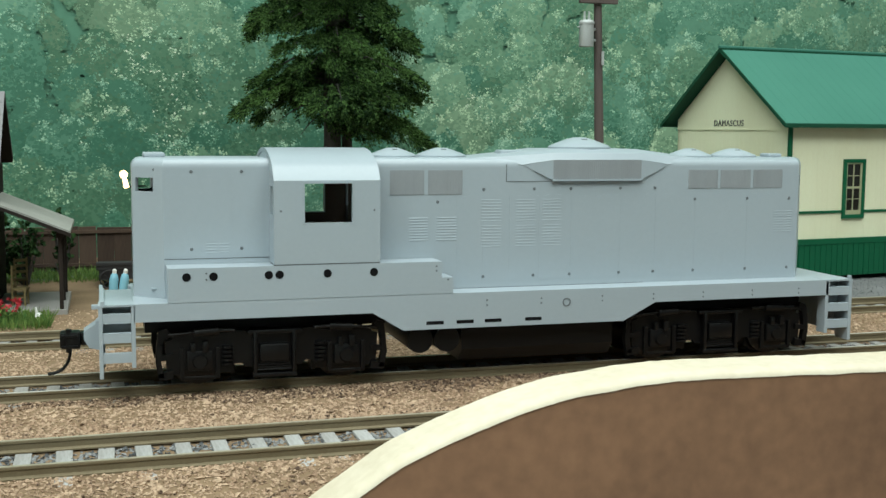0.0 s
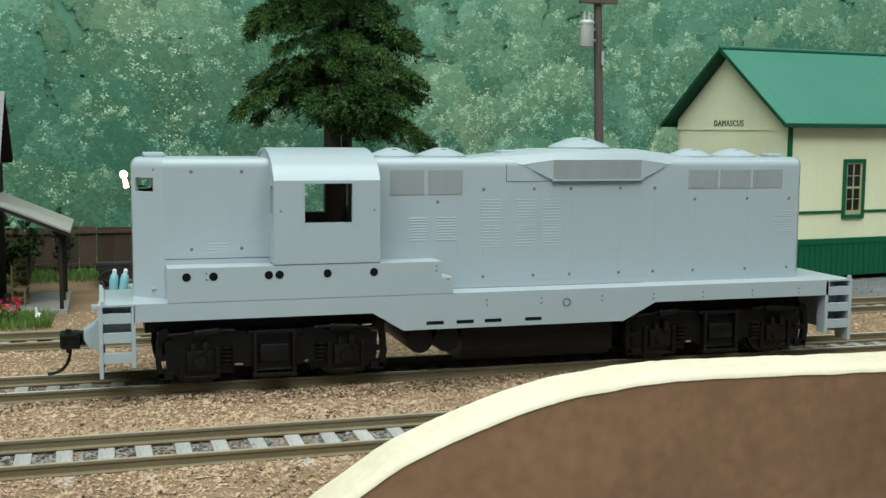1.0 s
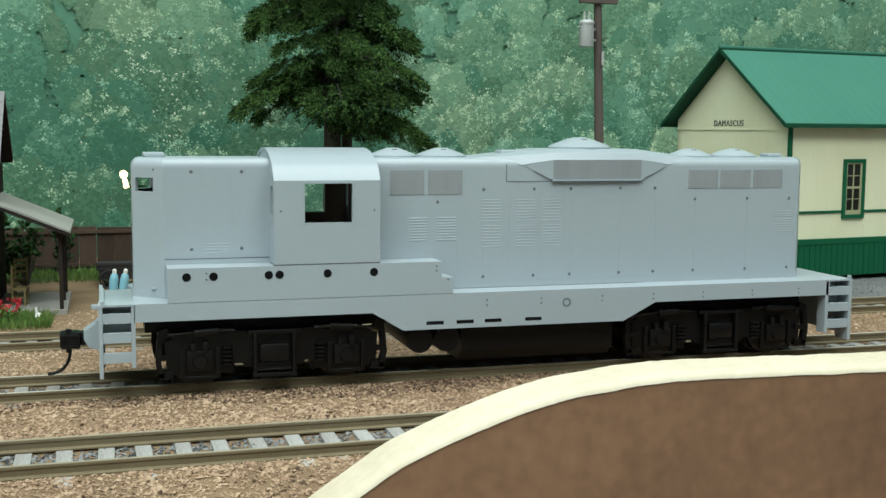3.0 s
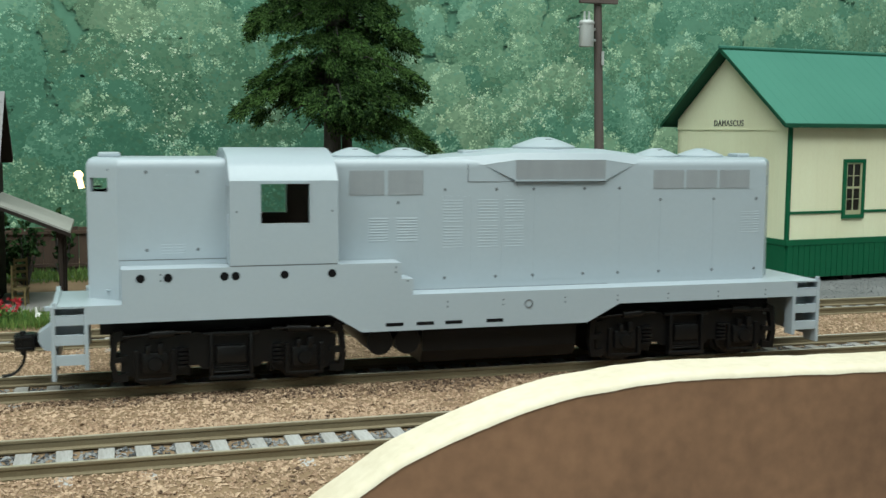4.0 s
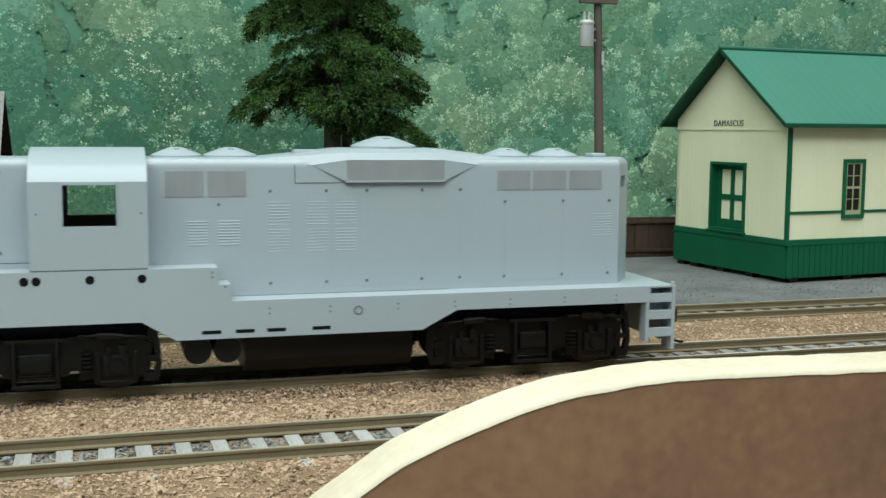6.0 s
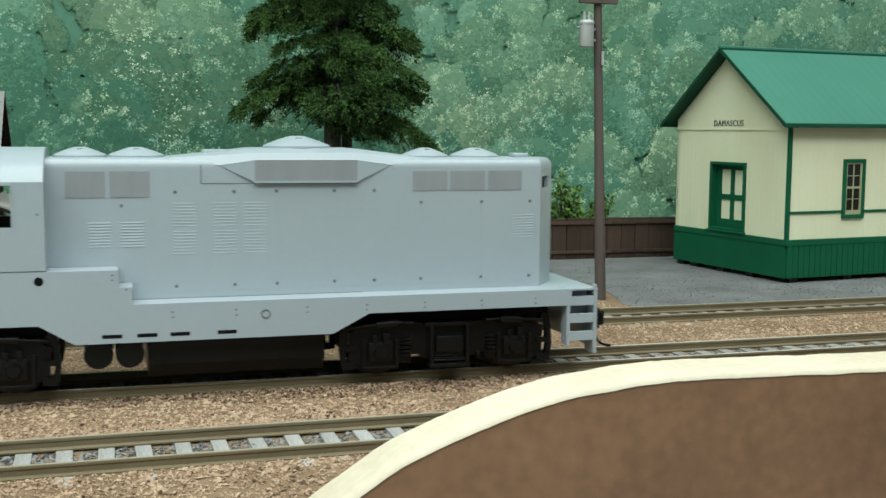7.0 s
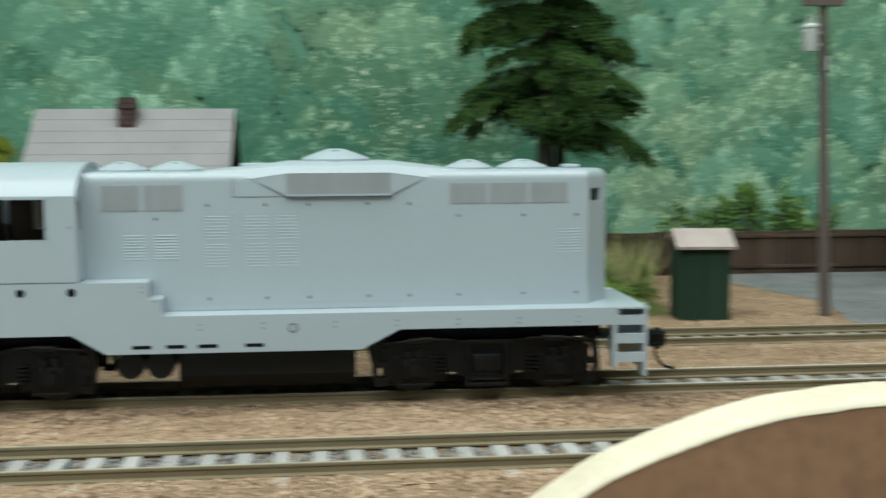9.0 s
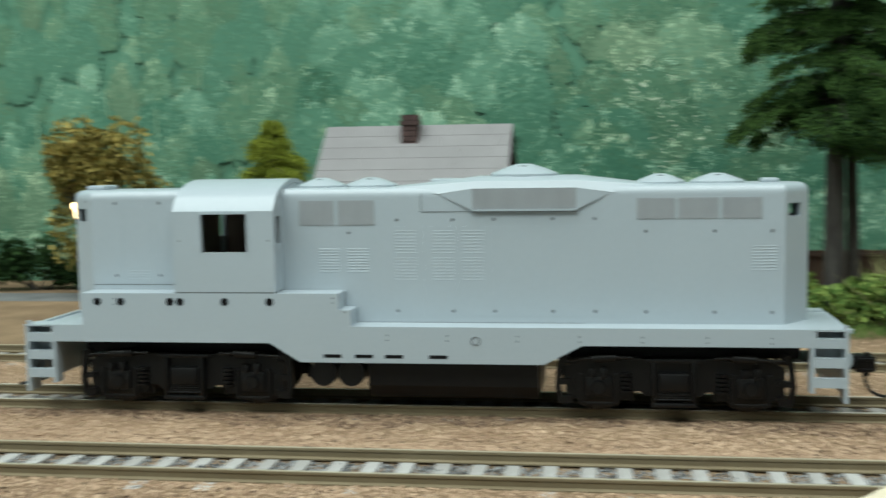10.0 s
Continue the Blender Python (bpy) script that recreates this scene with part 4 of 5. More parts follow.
def depot():
    r = DEPOT
    # local x along the long side, local y along the gable
    def wall(name, pts, axis, a, b, m, label=""):
        bm = bmesh.new()
        prism(bm, pts, axis, a, b)
        return part(name, bm, m, r, label, smooth=0)
    # gable wall with a door opening at y 27.2..52.4, z 15.5..46.1
    bm = bmesh.new()
    ring(bm, (0, DW, ZT, ZE), (27.4, 52.2, 15.4, 45.9), "x", 0, 1.5)
    gable = part("gable_wall", bm, CREAM, r, "cream painted boards", smooth=0)
    wall("gable_peak", [(0, ZE + 0.4), (DW, ZE + 0.4), (DW, 65.1), (AY, RIDGE - 1.7), (0, 65.1)], "x", -0.25, 1.5, CREAM)
    wall("gable_band", [(0, ZE - 0.2), (DW, ZE - 0.2), (DW, ZE + 0.5), (0, ZE + 0.5)], "x", -0.5, 0.4, CREAM)
    # long side wall with window openings
    bm = bmesh.new()
    xs = [0.0]
    wins = [(30.6, 39.8), (89.4, 98.6)]
    for a, b in wins:
        box(bm, xs[-1], a, 0, 1.5, ZT, ZE)
        box(bm, a, b, 0, 1.5, ZT, 24.4)
        box(bm, a, b, 0, 1.5, 47.0, ZE)
        xs.append(b)
    box(bm, xs[-1], DL, 0, 1.5, ZT, ZE)
    box(bm, 0, DL, DW - 1.5, DW, ZT, ZE)
    box(bm, DL - 1.5, DL, 0, DW, ZT, ZE)
    side = part("side_wall", bm, CREAM, r, "cream painted boards with faint streaks", smooth=0)
    # added dark sheets stand in for the unlit inside behind the openings
    part("inside_dark", boxes((2.5, DL - 2, 3.5, 4.0, ZT, ZE), (4.5, 5.0, 3.5, DW - 3, ZT, ZE)), PANE, r, smooth=0)
    # skirt of vertical boards, dark band above
    bm = boxes((-0.6, 1.2, 0, DW, ZS, ZT))
    part("gable_skirt", bm, GREEN, r, "green painted skirt boards", smooth=0)
    plank = None
    x = 0.2
    while x < DL - 3:
        if plank is None:
            plank = part("skirt_plank", boxes((0, 2.75, -0.9, 0, ZS, ZT - 2.2), bev=0.12), GREEN, r, smooth=0)
            plank.matrix_basis = pose(x * MM, 0, 0)
        else:
            same("skirt_plank", plank, r, x, rnd.uniform(-0.12, 0.05), 0)
        x += 3.0
    part("skirt_backing", boxes((0, DL, 0.1, 1.3, ZS + 0.3, ZT)), GREENDARK, r, smooth=0)
    part("skirt_band", boxes((-0.9, DL, -1.1, 0.6, ZT - 2.2, ZT + 0.3), (-0.9, 0.6, 0.6, DW, ZT - 2.2, ZT + 0.3), bev=0.1), GREEN, r, smooth=0)
    part("corner_board", boxes((-0.55, 1.0, -0.55, 1.0, ZT, ZE + 2.5), bev=0.1), GREEN, r, "green corner board", smooth=0)
    part("belt_rail", boxes((1.0, 29.2, -0.5, 0.3, 25.4, 26.5), (41.2, 88.0, -0.5, 0.3, 25.4, 26.5), (100.0, DL, -0.5, 0.3, 25.4, 26.5), bev=0.08), GREEN, r, smooth=0)
    for i in range(26):
        y = 3 + i * 3
        part("batten", boxes((-0.05, 0.0, y, y + 0.25, ZT + 0.4, ZE - 0.3)) if not 26.5 < y < 53 else boxes((-0.05, 0.0, y, y + 0.25, 48.2, ZE - 0.3)), CREAM, gable, smooth=0)
    for i in range(48):
        x = 3 + i * 3
        if any(a - 2 < x < b + 2 for a, b in wins):
            part("batten", boxes((x, x + 0.25, -0.05, 0.0, 49.8, ZE - 0.3)), CREAM, side, smooth=0)
        else:
            part("batten", boxes((x, x + 0.25, -0.05, 0.0, 26.6, ZE - 0.3), (x, x + 0.25, -0.05, 0.0, ZT + 0.4, 25.4)), CREAM, side, smooth=0)
    # foundation posts
    for x in (3, 33, 63, 93, 123):
        part("foundation_post", boxes((x, x + 5, 1, 5, -4.6, ZS), bev=0.2), WAGON, r, smooth=0)
    for y in (22, 42, 62, 73):
        part("foundation_post", boxes((1, 5, y, y + 5, -4.6, ZS), bev=0.2), WAGON, r, smooth=0)
    # thin roof slabs with overhang, ridge cap, fascia and rake boards
    oh, eo = 6.5, 4.5
    part("frieze", boxes((0.2, DL, 0.2, 1.5, ZE, 64.8), (0.2, DL, DW - 1.5, DW - 0.2, ZE, 64.8)), CREAM, r, smooth=0)
    for s in (0, 1):
        run = AY if s == 0 else DW - AY

        def yy(y):
            return y if s == 0 else DW - y

        def sheet(name, lo, hi, x0, x1, m, parent, label=""):
            bm = bmesh.new()
            prism(bm, [(yy(-eo), EAVE + lo), (yy(run), RIDGE + lo), (yy(run), RIDGE + hi), (yy(-eo), EAVE + hi)], "x", x0, x1)
            return part(name, bm, m, parent, label, smooth=0)
        slab = sheet("roof_slab", -1.0, 0.0, -oh, DL + oh, ROOFGREEN, r, "green painted metal roof")
        for i in range(32):
            x = -oh + 1.5 + i * 5.2
            sheet("roof_seam", -0.05, 0.05, x, x + 0.2, ROOFGREEN, slab)
        sheet("roof_underside", -1.5, -1.0, -oh + 0.3, DL + oh - 0.3, GREENDARK, r, "dark green eaves boards")
        sheet("rake_board", -1.8, -0.1, -oh - 0.5, -oh, GREENDARK, r, "dark green rake board")
        part("fascia", boxes((-oh - 0.5, DL + oh, *sorted((yy(-eo - 0.4), yy(-eo))), EAVE - 1.9, EAVE - 0.25)), GREENDARK, r, "dark green fascia board", smooth=0)
    part("ridge_cap", boxes((-oh - 0.8, DL + oh, AY - 1.0, AY + 1.0, RIDGE - 0.5, RIDGE + 0.7), bev=0.3), ROOFGREEN, r, smooth=0)
    part("ridge_batten", boxes((-oh - 0.6, DL + oh, AY - 1.6, AY - 1.0, RIDGE - 1.2, RIDGE - 0.4)), GREENDARK, r, "dark green ridge batten", smooth=0)
    # double-hung windows; a..b is the outer width of the green frame
    for a, b in ((29.2, 41.2), (88.0, 100.0)):
        bm = bmesh.new()
        ring(bm, (a, b, 22.9, 48.4), (a + 1.5, b - 1.5, 24.6, 46.9), "y", -0.9, 0.2)
        win = part("window", bm, GREEN, r, "green window frame", smooth=0)
        bm = bmesh.new()
        ring(bm, (a + 1.5, b - 1.5, 24.6, 46.9), (a + 2.3, b - 2.3, 26.4, 46.2), "y", -0.4, 0.6)
        part("sash", bm, SASH, win, "dull olive-cream sash", smooth=0)
        m, h = (a + b) / 2, 36.2
        for x0, x1, z0, z1 in ((a + 2.3, b - 2.3, h - 0.45, h + 0.45), (a + 2.3, b - 2.3, 31.1, 31.4), (a + 2.3, b - 2.3, 41.1, 41.4), (m - 0.18, m + 0.18, 26.4, 46.2)):
            part("glazing_bar", boxes((x0, x1, -0.25, 0.5, z0, z1)), SASH, win, "dull glazing bar", smooth=0)
        for x0, x1 in ((a + 2.3, m - 0.18), (m + 0.18, b - 2.3)):
            for z0, z1 in ((26.4, 31.1), (31.4, h - 0.45), (h + 0.45, 41.1), (41.4, 46.2)):
                part("pane", boxes((x0, x1, 0.15, 0.35, z0, z1)), PANE, win, smooth=0)
    # freight door, four cream panels in green rails
    bm = bmesh.new()
    ring(bm, (27.2, 52.4, 15.2, 46.1), (28.9, 50.9, 16.2, 44.8), "x", -0.7, 3.6)
    door = part("door", bm, GREEN, r, "green framed freight door with cream panels", smooth=0)
    for y0, y1, z0, z1 in ((28.9, 32.2, 16.2, 44.8), (47.8, 50.9, 16.2, 44.8), (38.7, 41.2, 16.2, 44.8), (32.2, 38.7, 16.2, 20.2), (41.2, 47.8, 16.2, 20.2), (32.2, 38.7, 42.6, 44.8), (41.2, 47.8, 42.6, 44.8), (32.2, 38.7, 29.0, 31.4), (41.2, 47.8, 29.0, 31.4)):
        part("door_rail", boxes((2.5, 3.4, y0, y1, z0, z1)), GREEN, door, smooth=0)
    for y0, y1 in ((32.2, 38.7), (41.2, 47.8)):
        for z0, z1 in ((20.2, 29.0), (31.4, 42.6)):
            part("door_panel", boxes((3.0, 3.3, y0, y1, z0, z1)), CREAM, door, "pale cream panel", smooth=0)
    part("door_sill", boxes((-1.5, 0.2, 26.6, 53.0, 14.5, 15.3), bev=0.1), GREEN, door, smooth=0)
    # the station's name
    cu = bpy.data.curves.new("station_name", "FONT")
    cu.body = "DAMASCUS"
    cu.size, cu.extrude, cu.align_x, cu.space_character = 3.75 * MM, 0.12 * MM, "CENTER", 1.12
    dg = bpy.context.evaluated_depsgraph_get()
    tmp = new("station_name", cu)
    dg.update()
    me = bpy.data.meshes.new_from_object(tmp.evaluated_get(bpy.context.evaluated_depsgraph_get()))
    bpy.data.objects.remove(tmp)
    me.materials.clear()
    me.materials.append(LETTER)
    ob = new("station_name", me)
    ob.parent = r
    ob.matrix_basis = pose(-0.4 * MM, 40.4 * MM, 62.2 * MM, 90, 0, -90)
    tagged(ob, label="dark lettering on the gable")


depot()

# ---- utility pole with transformer ----
pole = thing("utility_pole", 88.2, 113.5, -4.2, "brown-grey wooden utility pole with a transformer can", "utility pole")
bm = bmesh.new()
rod(bm, (0.6, 0, 0), (-3.4, 0, 120), 2.1, 1.4, 14)
part("pole_shaft", bm, POLE, pole)
bm = boxes((-11, 4, -2.6, -0.6, 110.3, 113.0), bev=0.2)
part("crossarm", bm, POLE, pole, smooth=0)
can = part("transformer_can", lathe(bmesh.new(), [(2.6, 94.6), (2.7, 95.0), (2.7, 102.6), (2.9, 102.7), (2.9, 103.4), (2.2, 104.2)], 20, -8.0, -1.5), TIN, pole, "pale grey transformer can")
bm = bmesh.new()
for dx in (-0.9, 0.9):
    rod(bm, (-8 + dx, -1.5, 104), (-8 + dx, -1.5, 107.4), 0.5, 0.35, 8)
rod(bm, (-8, -1.5, 101), (-2.5, 0, 101), 0.5, n=8)
rod(bm, (-8, -1.5, 97), (-2.5, 0, 97), 0.5, n=8)
rod(bm, (-11.6, -1.5, 101.6), (-10.2, -1.5, 101.6), 0.3, n=6)
part("bushing", bm, TIN, can)
part("pole_tag", boxes((-2.2, -1.3, -2.7, -2.3, 88, 93)), TIN, pole, "small pale tag", smooth=0)

# ---- outhouse ----
shed = thing("outhouse", 43.2, 116.5, -4.2, "small dark green outhouse with a faded tin roof", "shed", rz=-6)
for s, (x0, x1, y0, y1) in enumerate(((-9, 9, -8, -7.2), (-9, 9, 7.2, 8), (-9, -8.2, -7.2, 7.2), (8.2, 9, -7.2, 7.2))):
    w = part("shed_wall", boxes((x0, x1, y0, y1, 0, 26.5)), SHED, shed, smooth=0)
    n = 7
    for i in range(n):
        u0, u1 = (i + 0.04) / n, (i + 0.96) / n
        if s == 0:
            part("plank", boxes((x0 + (x1 - x0) * u0, x0 + (x1 - x0) * u1, y0 - 0.35, y0, 0, 26.3), bev=0.06), SHED, w, smooth=0)
        if s == 2:
            part("plank", boxes((x0 - 0.35, x0, y0 + (y1 - y0) * u0, y0 + (y1 - y0) * u1, 0, 26.3), bev=0.06), SHED, w, smooth=0)
bm = bmesh.new()
prism(bm, [(-10.2, 25.6), (0, 31.4), (10, 27.0), (10, 27.8), (0, 32.2), (-10.2, 26.4)], "x", -10.4, 10.4)
part("shed_roof", bm, SHEDROOF, shed, "faded pinkish grey roof", smooth=0)
for i in range(6):
    x = -10.4 + i * 3.5
    bm = bmesh.new()
    prism(bm, [(-10.4, 26.35), (0, 32.15), (0, 32.35), (-10.4, 26.6)], "x", x, x + 3.1)
    part("roof_sheet", bm, SHEDROOF, shed, smooth=0)

# ---- board fence along the back ----
fence = thing("board_fence", 0, 240, -4.2, "brown weathered board fence with rails", "fence")
board = None
x = -150
while x < 230:
    if board is None:
        board = part("fence_board", boxes((-3.6, 3.6, -0.6, 0.6, 0, 20.6), bev=0.12), FENCE, fence, smooth=0)
        board.matrix_basis = pose(x * MM, 0, 0)
    else:
        same("fence_board", board, fence, x, rnd.uniform(-0.3, 0.3), rnd.uniform(-0.5, 0.3), 0, rnd.uniform(-0.8, 0.8), 0)
    x += 7.4
for z in (17.6, 3.2):
    for x in range(-152, 230, 38):
        part("fence_rail", boxes((x, x + 37.6, -1.6, -0.7, z, z + 1.5), bev=0.1), FENCE, fence, smooth=0)

# ---- house with porch ----
house = thing("house", -159.5, 155, -4.2, "small dark wooden house with a grey shingle roof and porch", "house")


def build_house():
    r = house
    hx0, hx1 = -33, 32
    part("house_wall", boxes((hx0, hx1, -25, -24, 0, 53), (hx0, hx1, 24, 25, 0, 53), (hx0, hx0 + 1, -24, 24, 0, 53)), SIDING, r, "dark wood siding", smooth=0)
    bm = bmesh.new()
    prism(bm, [(-24, 0), (24, 0), (24, 53), (0, 74), (-24, 53)], "x", hx1 - 1, hx1)
    prism(bm, [(-24, 53), (24, 53), (0, 74)], "x", hx0, hx0 + 1)
    ew = part("end_wall", bm, SIDING, r, "dark wood siding", smooth=0)
    for i in range(17):
        part("siding_board", boxes((hx1, hx1 + 0.4, -24.5 + i * 2.9, -21.8 + i * 2.9, 0, 50)), SIDING, ew, smooth=0)
    for s in (-1, 1):
        bm = bmesh.new()
        prism(bm, [(s * 29, 50.2), (0, 75.2), (0, 76.0), (s * 29, 51.0)], "x", hx0 - 3, hx1 + 3.8)
        slab = part("roof_slab", bm, SIDING, r, "dark roof edge", smooth=0)
        rows = 6
        for i in range(rows):
            u0, u1 = i / rows, (i + 1.04) / rows
            y0, z0 = 29.4 * (1 - u0), 51.0 + 25.0 * u0
            y1, z1 = 29.4 * (1 - min(1, u1)), 51.0 + 25.0 * min(1, u1)
            x = hx0 - 3.2
            while x < hx1 + 3.6:
                w = min(rnd.uniform(10, 22), hx1 + 4.0 - x)
                bm = bmesh.new()
                prism(bm, [(s * y0, z0 + 0.1), (s * y1, z1 + 0.05), (s * y1, z1 + 0.3), (s * y0, z0 + 0.5)], "x", x, x + w - 0.08)
                part("shingle", bm, SHINGLE, slab, smooth=0)
                x += w
    ch = part("chimney", boxes((-5.4, 0.4, -8, -2, 62, 80.2)), SIDING, r, "dark red brick chimney", smooth=0)
    for k in range(9):
        for j in range(2):
            for side in range(2):
                z = 62.2 + k * 2.0
                ex = 0.5 if k == 7 else 0.0
                if side == 0:
                    part("brick", boxes((-5.6 + j * 3.1 - ex * (1 - j), -2.7 + j * 3.1 + ex * j, -8.4 - ex, -7.9, z, z + 1.75)), BRICK, ch, smooth=0)
                else:
                    part("brick", boxes((0.3, 0.8 + ex, -8.2 + j * 3.1, -5.3 + j * 3.1, z, z + 1.75)), BRICK, ch, smooth=0)
    # porch on the end wall
    px1 = 56.0
    part("porch_floor", boxes((hx1, px1, -29, 16, 0, 2.0), bev=0.2), CONCRETE, r, "grey porch floor", smooth=0)
    for y in (-28, -7, 14):
        part("porch_post", boxes((53.5, 54.8, y - 0.65, y + 0.65, 2.0, 28.6), bev=0.1), SIDING, r, "dark wooden post", smooth=0)
    bm = bmesh.new()
    prism(bm, [(hx1, 38.7), (57.6, 27.9), (57.6, 29.1), (hx1, 39.9)], "y", -33, 18)
    proof = part("porch_roof", bm, PORCHROOF, r, "pale grey porch roof", smooth=0)
    part("porch_beam", boxes((53.0, 55.2, -30, 16, 26.6, 28.4)), SIDING, r, smooth=0)
    bm = bmesh.new()
    prism(bm, [(hx1, 38.0), (57.6, 27.2), (57.8, 28.4), (hx1, 39.2)], "y", -33.5, -33)
    part("porch_rake", bm, SIDING, proof, smooth=0)


build_house()


def chair(x, y, rz):
    r = thing("porch_chair", x, y, -2.2, "small yellow-brown ladder-back wooden chair", "chair", "chairs on the porch", rz=rz)
    for sx in (-2.2, 2.2):
        part("leg", boxes((sx - 0.3, sx + 0.3, -2.4, -1.8, 0, 6)), CHAIR, r, smooth=0)
        part("back_post", boxes((sx - 0.3, sx + 0.3, 1.8, 2.4, 0, 14)), CHAIR, r, smooth=0)
    for z in (8.4, 10.6, 12.6):
        part("back_slat", boxes((-2.2, 2.2, 1.9, 2.3, z, z + 1.0)), CHAIR, r, smooth=0)
    part("seat", boxes((-2.6, 2.6, -2.6, 2.4, 5.4, 6.1)), CHAIR, r, smooth=0)
    for sx in (-2.2, 2.2):
        part("stretcher", boxes((sx - 0.2, sx + 0.2, -2.0, 2.0, 2.6, 3.1)), CHAIR, r, smooth=0)
    return r


chair(-121.5, 165, 200)
chair(-119.5, 140, 80)

# gas cylinders and a dark wagon behind the far track
for x, lean in ((-89.0, 5), (-86.0, 8)):
    c = thing("gas_cylinder", x, 132, -4.2, "light blue gas cylinder with a white cap", "gas cylinder", "pair of gas cylinders")
    part("cylinder_body", lathe(bmesh.new(), [(1.4, 0), (1.55, 0.3), (1.55, 11.0), (1.2, 12.6), (0.7, 13.2)], 16), BLUE, c)
    part("cap", lathe(bmesh.new(), [(0.7, 13.2), (0.75, 14.2), (0.4, 14.8)], 12), WHITE, c, "white cap")
    c.matrix_basis = pose(x * MM, 132 * MM, -4.2 * MM, 0, lean, 0)
wagon = thing("baggage_wagon", -78.5, 196, -4.2, "dark flat baggage wagon with spoked wheels", "wagon")
part("wagon_bed", boxes((-16, 18, -8, 8, 7.5, 9.2), (-16, 18, -8.3, -8, 9.2, 10.4), bev=0.15), WAGON, wagon, smooth=0)
for x in (-11, 12):
    for y in (-8.6, 7.6):
        bm = bmesh.new()
        for i in range(18):
            a0, a1 = 2 * math.pi * i / 18, 2 * math.pi * (i + 1) / 18
            rod(bm, (x + 3.6 * math.cos(a0), y, 3.8 + 3.6 * math.sin(a0)), (x + 3.6 * math.cos(a1), y, 3.8 + 3.6 * math.sin(a1)), 0.35, n=5)
        for i in range(4):
            a = math.pi * i / 4
            rod(bm, (x - 3.6 * math.cos(a), y, 3.8 - 3.6 * math.sin(a)), (x + 3.6 * math.cos(a), y, 3.8 + 3.6 * math.sin(a)), 0.22, n=5)
        part("wheel", bm, WAGON, wagon, smooth=0)
part("wagon_side", boxes((-15, 17, -7.6, 7.6, 3.6, 7.5)), WAGON, wagon, smooth=0)
part("wagon_crate", boxes((2, 14, -6, 5, 9.2, 12.6), bev=0.2), WAGON, wagon, smooth=0)

# ---- lot, road and field patches: thin sheets over the ground ----


def patch(name, outline, z, material, label, category):
    bm = bmesh.new()
    prism(bm, outline, "z", z - 0.6, z)
    return tagged(link(name, bm, material), label, category, kind="structure")


patch("gravel_lot", [(96, 88), (92, 100), (97, 118), (104, 150), (92, 190), (80, 228), (60, 246), (60, 300), (900, 300), (900, 86), (130, 86)], -3.8, GRAVEL, "grey fine gravel lot round the station", "gravel")
patch("gravel_road", [(-900, 208), (-300, 212), (-120, 216), (-60, 226), (-60, 240), (-900, 244)], -3.8, GRAVEL, "pale grey gravel road before the woods", "road")

# ---- plants ----


class Tufts:
    """Collects many small bent leaves into one mesh."""

    def __init__(self, seed):
        self.v, self.f, self.r = [], [], random.Random(seed)

    def leaf(self, p, d, ln, w):
        r = self.r
        d = Vector(d).normalized()
        side = d.cross(Vector((r.uniform(-1, 1), r.uniform(-1, 1), r.uniform(-0.2, 1)))).normalized() * w
        up = side.cross(d).normalized() * w * 0.35
        p = Vector(p)
        i = len(self.v)
        self.v += [p, p + d * ln * 0.5 + side + up, p + d * ln, p + d * ln * 0.5 - side + up]
        self.f += [(i, i + 1, i + 2), (i, i + 2, i + 3)]

    def tuft(self, p, n, ln, w, bias=(0, 0, 0.3)):
        r = self.r
        for _ in range(n):
            d = Vector((r.gauss(0, 1), r.gauss(0, 1), r.gauss(0, 1))).normalized() + Vector(bias)
            self.leaf(p, d, ln * r.uniform(0.6, 1.3), w * r.uniform(0.7, 1.3))

    def done(self, name, material, parent):
        return soup(name, self.v, self.f, material, parent)


